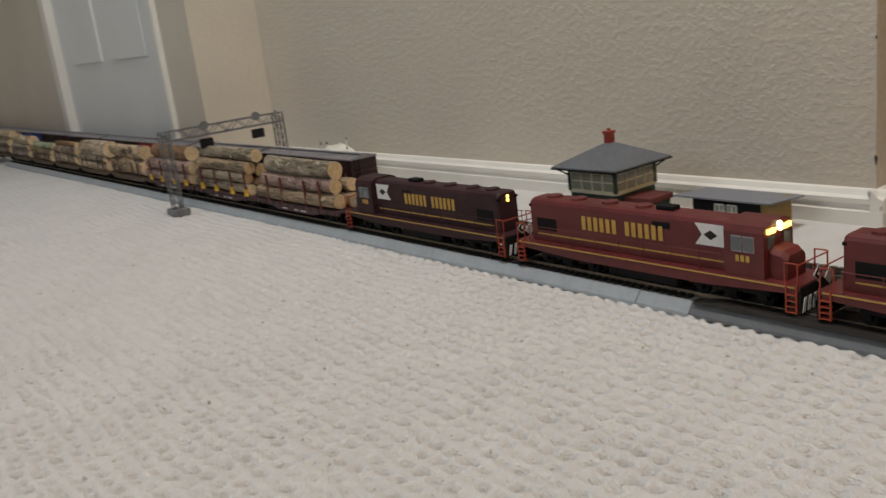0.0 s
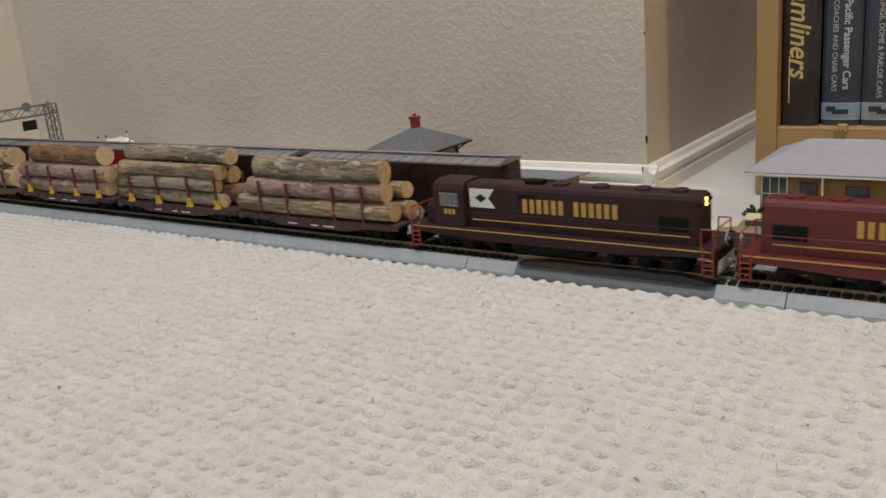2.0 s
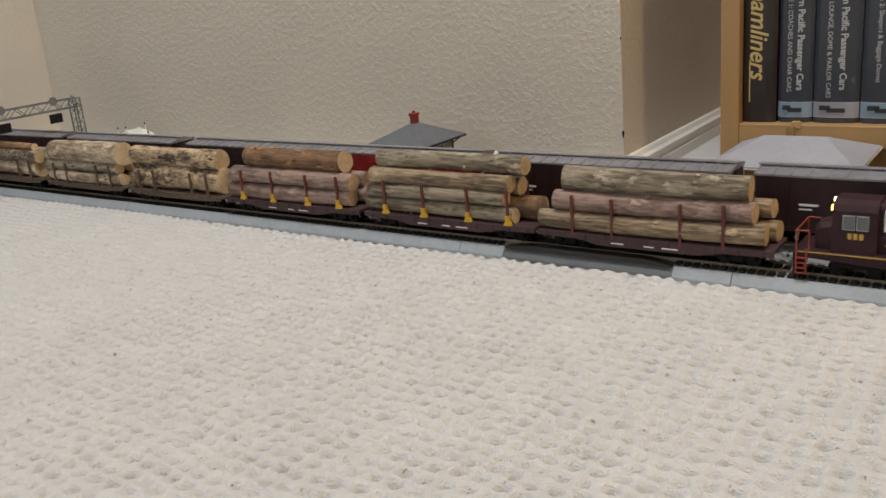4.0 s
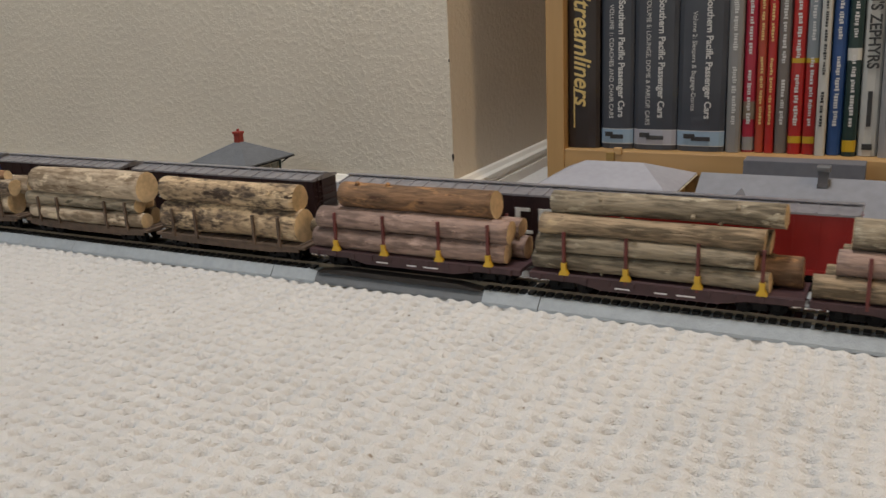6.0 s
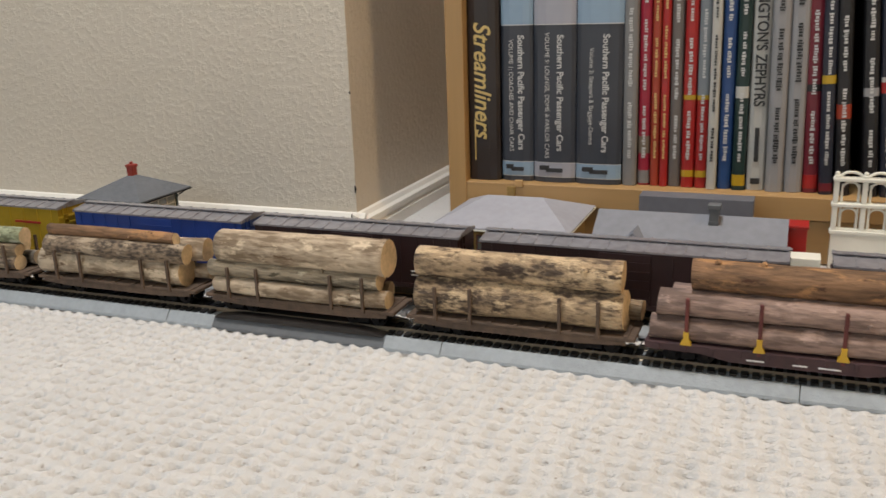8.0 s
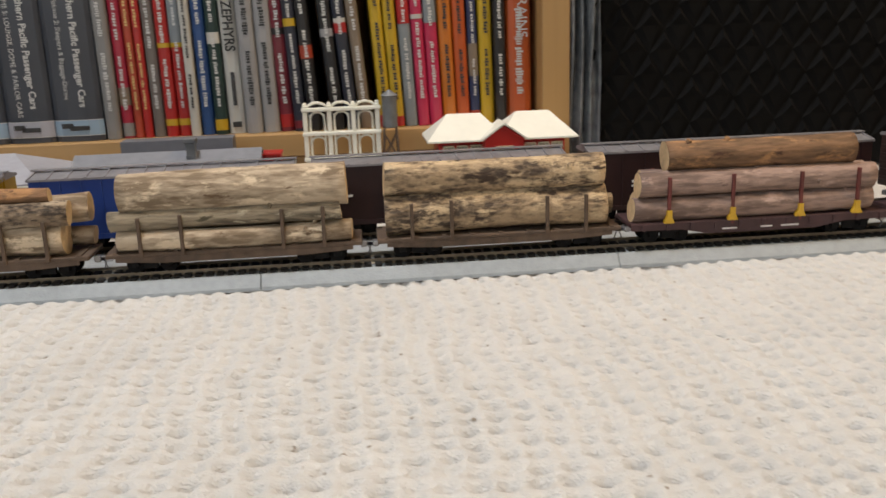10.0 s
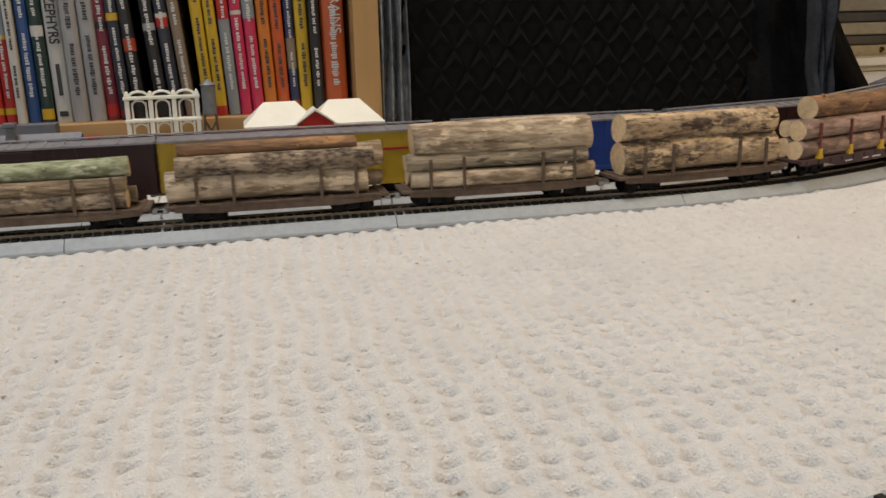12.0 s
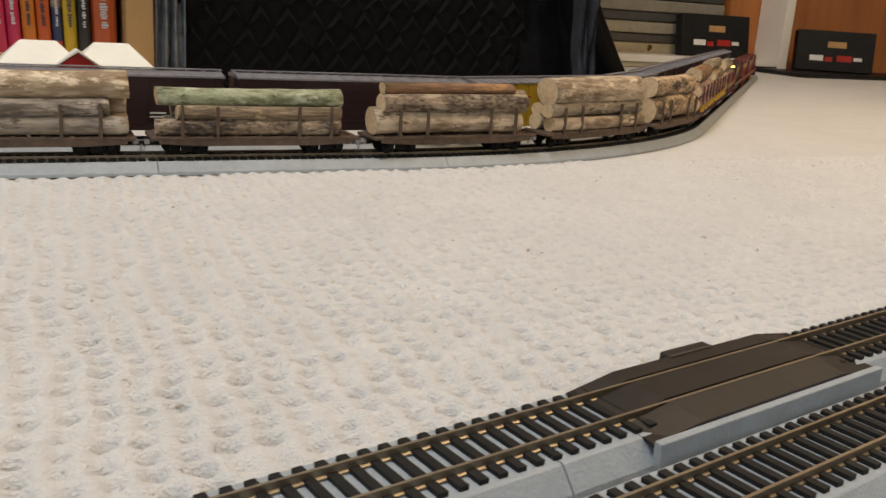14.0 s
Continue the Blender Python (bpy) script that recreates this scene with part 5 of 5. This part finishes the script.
def books():
    inkw, inkd = cover("white_foil", (0.55, 0.54, 0.52)), cover("black_ink", (0.03, 0.03, 0.03))
    gold = cover("gold_foil", (0.62, 0.45, 0.16))
    slate, sky_b, pale = cover("slate_cloth", (0.045, 0.050, 0.062)), cover("sky_blue_band", (0.26, 0.36, 0.46)), cover("pale_grey_band", (0.36, 0.36, 0.40))
    a = book(0.1005, 0.134, 0.290, cover("dark_brown_jacket", (0.026, 0.018, 0.015)), "tall dark brown book with gold script title", y=0.294)
    words("Streamliners", 0.0235, gold, a, spine_m(0.097), "title", 0.92, 0.3, bold=0.0003)
    part("title_rule", bx(-0.0082, -0.0012, 0.020, -0.0072, -0.0002, 0.060), gold, a)
    sp = [(0.1345, 0.1665, sky_b, "VOLUME 1: COACHES AND CHAIR CARS", 0.0), (0.1665, 0.2075, pale, "VOLUME 5: LOUNGE, DOME & PARLOR CARS", 0.0), (0.2075, 0.2510, sky_b, "Volume 2: Sleepers & Baggage-Dorms", 0.0)]
    for x0, x1, band, sub, lean in sp:
        b = book(x0, x1, 0.290, slate, "thick slate-grey hardback with white title and pale bands", lean, bands=((0.0055, 0.0190, band), (0.148, 0.215, band), (0.0188, 0.0194, inkw), (0.0050, 0.0056, inkw), (0.1472, 0.1482, inkw)), y=0.297)
        w = (x1 - x0)
        words("Southern Pacific Passenger Cars", 0.0085, inkw, b, spine_m(0.0845, w * 0.14), "title", 0.98, bold=0.0002)
        words(sub, 0.0058, inkw, b, spine_m(0.082, -w * 0.16), "subtitle", 1.0)
        part("maker_mark", bx(-w * 0.18, -0.0014, 0.0100, w * 0.22, -0.0006, 0.0140, bevel=0.0004), inkd, b)
        part("maker_mark", bx(-w * 0.34, -0.0014, 0.0120, -w * 0.10, -0.0006, 0.0165, bevel=0.0004), inkd, b)
    C = {n: cover(n + "_cover", tuple(0.72 * v for v in c)) for n, c in dict(grey=(0.30, 0.29, 0.28), crimson=(0.45, 0.02, 0.05), vermilion=(0.48, 0.06, 0.025), red=(0.50, 0.022, 0.02), taupe=(0.20, 0.17, 0.15), steel=(0.28, 0.31, 0.33), white=(0.68, 0.66, 0.60), blue=(0.025, 0.085, 0.26), green=(0.015, 0.045, 0.04), silver=(0.40, 0.39, 0.39), wine=(0.22, 0.02, 0.035), navy=(0.025, 0.03, 0.05), black=(0.016, 0.015, 0.017), tan=(0.27, 0.20, 0.14), yellow=(0.66, 0.42, 0.02), pink=(0.62, 0.03, 0.10), orange=(0.68, 0.20, 0.02), deep_orange=(0.62, 0.11, 0.02), cobalt=(0.03, 0.04, 0.11)).items()}
    rows = [
        (0.2515, 0.2650, 0.262, "grey", 0.5, inkw, ()), (0.2650, 0.2765, 0.272, "crimson", 0.6, inkw, ((0.002, 0.014, "grey"), (0.030, 0.046, "tan"))),
        (0.2765, 0.2850, 0.268, "vermilion", 0.6, gold, ()), (0.2850, 0.2930, 0.270, "red", 0.6, gold, ()),
        (0.2930, 0.3045, 0.264, "taupe", 0.6, inkw, ()), (0.3045, 0.3165, 0.268, "red", 0.5, inkw, ((0.080, 0.084, "yellow"), (0.010, 0.016, "yellow"))),
        (0.3165, 0.3275, 0.268, "red", 0.5, inkw, ((0.084, 0.270, "steel"), (0.080, 0.084, "yellow"), (0.010, 0.016, "yellow"))), (0.3275, 0.3365, 0.262, "white", 0.6, inkd, ()),
        (0.3365, 0.3490, 0.274, "blue", 0.6, inkw, ()), (0.3490, 0.3610, 0.270, "green", 0.6, inkw, ((0.082, 0.092, "white"), (0.004, 0.014, "yellow"))),
        (0.3610, 0.3775, 0.262, "white", 0.8, None, ()), (0.3775, 0.3930, 0.268, "silver", 1.0, inkd, ()), (0.3930, 0.4085, 0.268, "silver", 1.2, inkd, ()),
        (0.4085, 0.4215, 0.268, "wine", 2.0, inkw, ((0.088, 0.094, "black"), (0.004, 0.016, "red"))), (0.4215, 0.4335, 0.268, "navy", 2.6, inkw, ((0.095, 0.102, "yellow"), (0.003, 0.010, "wine"))),
        (0.4345, 0.4470, 0.268, "black", 3.4, inkw, ((0.066, 0.078, "vermilion"),)), (0.4560, 0.4690, 0.268, "black", 4.2, inkw, ((0.085, 0.092, "silver"),)),
        (0.4700, 0.4820, 0.268, "navy", 4.6, inkw, ((0.088, 0.097, "red"), (0.097, 0.101, "white"))), (0.4830, 0.4945, 0.266, "tan", 4.8, inkw, ()),
        (0.5010, 0.5130, 0.275, "yellow", 3.2, inkd, ((0.001, 0.012, "red"),)), (0.5130, 0.5245, 0.275, "yellow", 3.0, inkd, ((0.001, 0.010, "red"),)),
        (0.5250, 0.5370, 0.270, "steel", 2.6, inkw, ((0.094, 0.240, "red"),)), (0.5370, 0.5485, 0.270, "pink", 2.4, inkw, ((0.098, 0.102, "white"), (0.150, 0.200, "steel"))),
        (0.5485, 0.5610, 0.270, "pink", 2.2, inkw, ((0.094, 0.200, "steel"),)), (0.5615, 0.5745, 0.272, "orange", 2.0, inkd, ()), (0.5745, 0.5870, 0.272, "deep_orange", 1.8, inkd, ()),
        (0.5875, 0.5975, 0.268, "cobalt", 1.5, inkw, ((0.004, 0.012, "vermilion"), (0.044, 0.074, "tan"))), (0.5975, 0.6105, 0.275, "yellow", 1.2, inkd, ()), (0.6105, 0.6220, 0.268, "black", 1.0, inkw, ()),
        (0.6225, 0.6465, 0.285, "deep_orange", 0.6, inkw, ()),
    ]
    rng = random.Random(8)
    for x0, x1, h, col, lean, ink, bands in rows:
        b = book(x0, x1, h, C[col], "upright book with %s spine and small printed title" % col.replace("_", " "), -lean, bands=[(p, q, C[c]) for p, q, c in bands], y=0.300 + rng.uniform(-0.003, 0.004))
        if ink:
            z, w = 0.026, x1 - x0
            line = bmesh.new()
            for seg in range(3):
                for _ in range(rng.randint(3, 5)):
                    for _ in range(rng.randint(3, 7)):
                        ln = rng.uniform(0.0010, 0.0022)
                        if z + ln < 0.215:
                            lo = rng.choice((-0.10, -0.10, -0.15))
                            box(line, w * lo, -0.0006, z, w * rng.choice((0.10, 0.10, 0.15)), -0.0001, z + ln)
                        z += ln + 0.0007
                    z += 0.0018
                z += 0.012
            part("title_print", line, ink, b)
        if col == "white" and ink is None:
            words("BURLINGTON'S ZEPHYRS", 0.0128, inkd, b, spine_m(0.137), "title", 0.86, bold=0.0003)
            part("author_bar", bx(-0.0018, -0.0012, 0.026, 0.0018, -0.0004, 0.056), inkd, b)
            part("maker_mark", bx(-0.004, -0.0012, 0.006, 0.004, -0.0004, 0.011), inkd, b)
        if x0 > 0.62:
            words("TRAINS", 0.0135, inkw, b, spine_m(0.100, 0.003), "title", 1.0)


# ---- beyond the bookcase ----
LEATHER = mat("black_woven_leather", (0.003, 0.0028, 0.0028), 0.75, scale=160, vary=0.35)
CLOTH = mat("black_wool_cloth", (0.006, 0.006, 0.007), 0.95, scale=200, vary=0.4, bump=0.5, bump_scale=400)
LEATHER.node_tree.nodes["Principled BSDF"].inputs["Specular IOR Level"].default_value = 0.14
CLOTH.node_tree.nodes["Principled BSDF"].inputs["Specular IOR Level"].default_value = 0.1
FOIL = mat("grey_plastic_film", (0.22, 0.23, 0.24), 0.25, 0.2, scale=90, vary=0.4)


def woven_hamper():
    """Large black basket: a dark core with diagonal leather strips that pass over one another as lozenges."""
    h = thing("woven_hamper", "large black woven leather hamper", "hamper", m=pose(0.703, 0.30, 0))
    w, d, t = 0.425, 0.35, 0.62
    part("core", bx(0, 0.006, 0, w, d, t, bevel=0.006), LEATHER, h)
    b = bmesh.new()
    sx, sz = 0.0155, 0.0225
    solid(b, [[(-sx * 0.96, 0, 0), (0, -0.0002, -sz * 0.96), (sx * 0.96, 0, 0), (0, -0.0002, sz * 0.96)], [(-sx * 0.55, -0.0026, sz * 0.16), (0, -0.0014, -sz * 0.55), (sx * 0.55, -0.0026, sz * 0.16), (0, -0.0062, sz * 0.62)]])
    me = mesh_of("leather_strip", b, LEATHER)
    rows = 0
    for j in range(15):
        for i in range(17):
            x, z = 0.014 + i * 2 * sx * 0.93 + (j % 2) * sx * 0.93, 0.028 + j * sz * 1.0
            if x < w - 0.008:
                share("leather_strip", me, h, pose(x, 0.006, z, random.Random(i * 31 + j).uniform(-4, 4), 0, random.Random(i + j * 17).uniform(-3, 3)))
    part("rim", bx(-0.004, 0, t - 0.02, w + 0.004, d + 0.004, t + 0.004, bevel=0.006), LEATHER, h)


def rumpled(name, label, cat, material, x0, x1, y, z1, seed, shape, thick=0.02):
    """A draped sheet with folds, as a closed shell."""
    nx, nz = 26, 26
    front, back = [], []
    bm = bmesh.new()
    for k in range(nz + 1):
        v = k / nz
        ra, rb = [], []
        for i in range(nx + 1):
            u = i / nx
            l, r = shape(v)
            x = x0 + (x1 - x0) * (l + (r - l) * u)
            n = noise.noise(Vector((u * 5 + seed, v * 3, seed))) * 0.018 + math.sin(u * 19 + 2.5 * v + seed) * 0.006 + noise.noise(Vector((u * 14, v * 9, seed))) * 0.006
            ra.append(bm.verts.new((x, y + n, z1 * v)))
            rb.append(bm.verts.new((x, y + n + thick, z1 * v)))
        front.append(ra)
        back.append(rb)
    for k in range(nz):
        for i in range(nx):
            bm.faces.new((front[k][i], front[k][i + 1], front[k + 1][i + 1], front[k + 1][i]))
            bm.faces.new((back[k][i + 1], back[k][i], back[k + 1][i], back[k + 1][i + 1]))
        for i in (0, nx):
            bm.faces.new((front[k][i], front[k + 1][i], back[k + 1][i], back[k][i]))
    for k in (0, nz):
        for i in range(nx):
            bm.faces.new((front[k][i], back[k][i], back[k][i + 1], front[k][i + 1]))
    return tagged(part(name, bm, material, smooth=True), label, cat)


def far_corner():
    c = thing("side_cabinet", "orange-stained wooden cabinet with white edge trim", "cabinet")
    part("carcass", bx(2.540, 1.510, 0, 3.780, 1.910, 0.9, bevel=0.004), CHERRY, c)
    part("post", bx(2.655, 1.400, 0, 2.690, 1.508, 0.9, bevel=0.002), WHITE_TRIM, c, "white upright trim")
    part("rail", bx(2.030, 1.400, 0.014, 2.654, 1.508, 0.034, bevel=0.002), WHITE_TRIM, c, "white ledge trim")
    part("plinth", bx(2.030, 1.410, 0, 2.530, 1.910, 0.013, bevel=0.002), CREAM, c)
    for k, (z0, z1, col) in enumerate(((0.030, 0.062, (0.42, 0.36, 0.24)), (0.064, 0.088, (0.10, 0.09, 0.08)), (0.090, 0.122, (0.34, 0.31, 0.24)), (0.124, 0.150, (0.07, 0.07, 0.07)), (0.152, 0.185, (0.26, 0.24, 0.20)), (0.187, 0.26, (0.05, 0.05, 0.05)))):
        tr = thing("storage_tray", "flat storage tray stacked beside the cabinet", "tray", "stacked trays")
        part("tray", bx(1.930, 1.515 + 0.006 * (k % 2), z0, 2.520, 1.890, z1, bevel=0.004), mat("tray_plastic", col, 0.5), tr)
    b = bmesh.new()
    cyl(b, (2.25, 1.518, 0.046), (2.25, 1.510, 0.052), 0.007, seg=12)
    tagged(part("brass_knob", b, mat("polished_brass", (0.7, 0.45, 0.12), 0.2, 1.0)), "small polished brass knob", "knob")
    m = thing("floor_mat", "thin black rubber mat on the carpet", "mat")
    part("sheet", bx(2.560, 1.210, -0.002, 3.830, 1.396, 0.010, bevel=0.003), BLACK, m)
    for x, z, turn in ((2.43, 0.0345, -8), (2.80, 0.0105, -30)):
        g = thing("game_box", "black glossy box with small red and white pictures", "box", "black boxes", pose(x, 1.445 if x < 2.6 else 1.325, z, -9, 0, turn))
        part("carton", bx(-0.115, -0.018, 0, 0.115, 0.018, 0.120, bevel=0.002), BLACK, g)
        for x0, x1, z0, z1, mt in ((-0.075, -0.035, 0.030, 0.046, WHITE_PAINT), (-0.030, -0.008, 0.028, 0.042, BRIGHT_RED), (0.005, 0.050, 0.030, 0.048, BRIGHT_RED), (0.055, 0.080, 0.034, 0.044, WHITE_PAINT), (-0.025, 0.030, 0.070, 0.088, MAPLE)):
            part("printed_patch", bx(x0, -0.0187, z0, x1, -0.0179, z1), mt, g)


# ---- build ----
room()
main_track(False)
main_track(True)
near_track(0.750, -0.4320, 10.5, 1.3, -0.0696, (-0.0370, 0.0870))
near_track(0.7590, -0.4808, 10.5, 1.3, 0.03, None)
bookcase()
books()
front_train()
rear_train()
signal_tower()
yard_shed()
ranch_house()
model_auto(0.125, 0.145, 8, CREAM, "pale yellow model saloon car")
model_auto(0.222, 0.145, 5, BRIGHT_RED, "bright red model saloon car")
depot()
white_facade()
water_tower()
school()
grey_low_roof()
signal_bridge()
white_tent()
woven_hamper()
rumpled("plastic_film", "crumpled grey translucent plastic wrapping", "plastic bag", FOIL, 0.679, 0.710, 0.296, 0.62, 3, lambda v: (0, 1))
rumpled("draped_coat", "black wool coat draped over the hamper's side", "coat", CLOTH, 1.105, 1.305, 0.30, 0.40, 7, lambda v: (0, max(0.12, 1 - 1.25 * v)))
# Added lighter fold: its grey colour stands for highlights on the black cloth.
fold = rumpled("grey_fold", "", "", mat("grey_blue_highlight", (0.032, 0.034, 0.040), 0.95, scale=200, vary=0.4), 1.145, 1.215, 0.272, 0.30, 11, lambda v: (0.45 - 0.3 * v, 0.55 + 0.2 * v), 0.012)
fold.parent = bpy.data.objects["draped_coat"]
fold["label"] = "grey-blue fold added as the coat's painted highlight"
far_corner()


def motions():
    for ob, off, rear in TRAIN:
        rows = []
        for k in range(29):
            t = k * 0.5
            if rear:
                mark = 0.164 + 0.225 * (t - 3.0) + float(np.interp(t, (0, 7, 9, 14), (0.004, 0.003, 0.007, 0.009)))
            else:
                mark = 0.073 + 0.161 * (t - 6.5) + float(np.interp(t, (0, 3.5, 7, 9, 11.5, 14), (0.001, -0.005, 0.001, 0.009, 0.016, 0.018)))
            x, y, a = track_pose(mark + off, rear)
            rows.append((t, pose(x, y, 0, 0, 0, math.degrees(a))))
        walk(ob, rows)


motions()
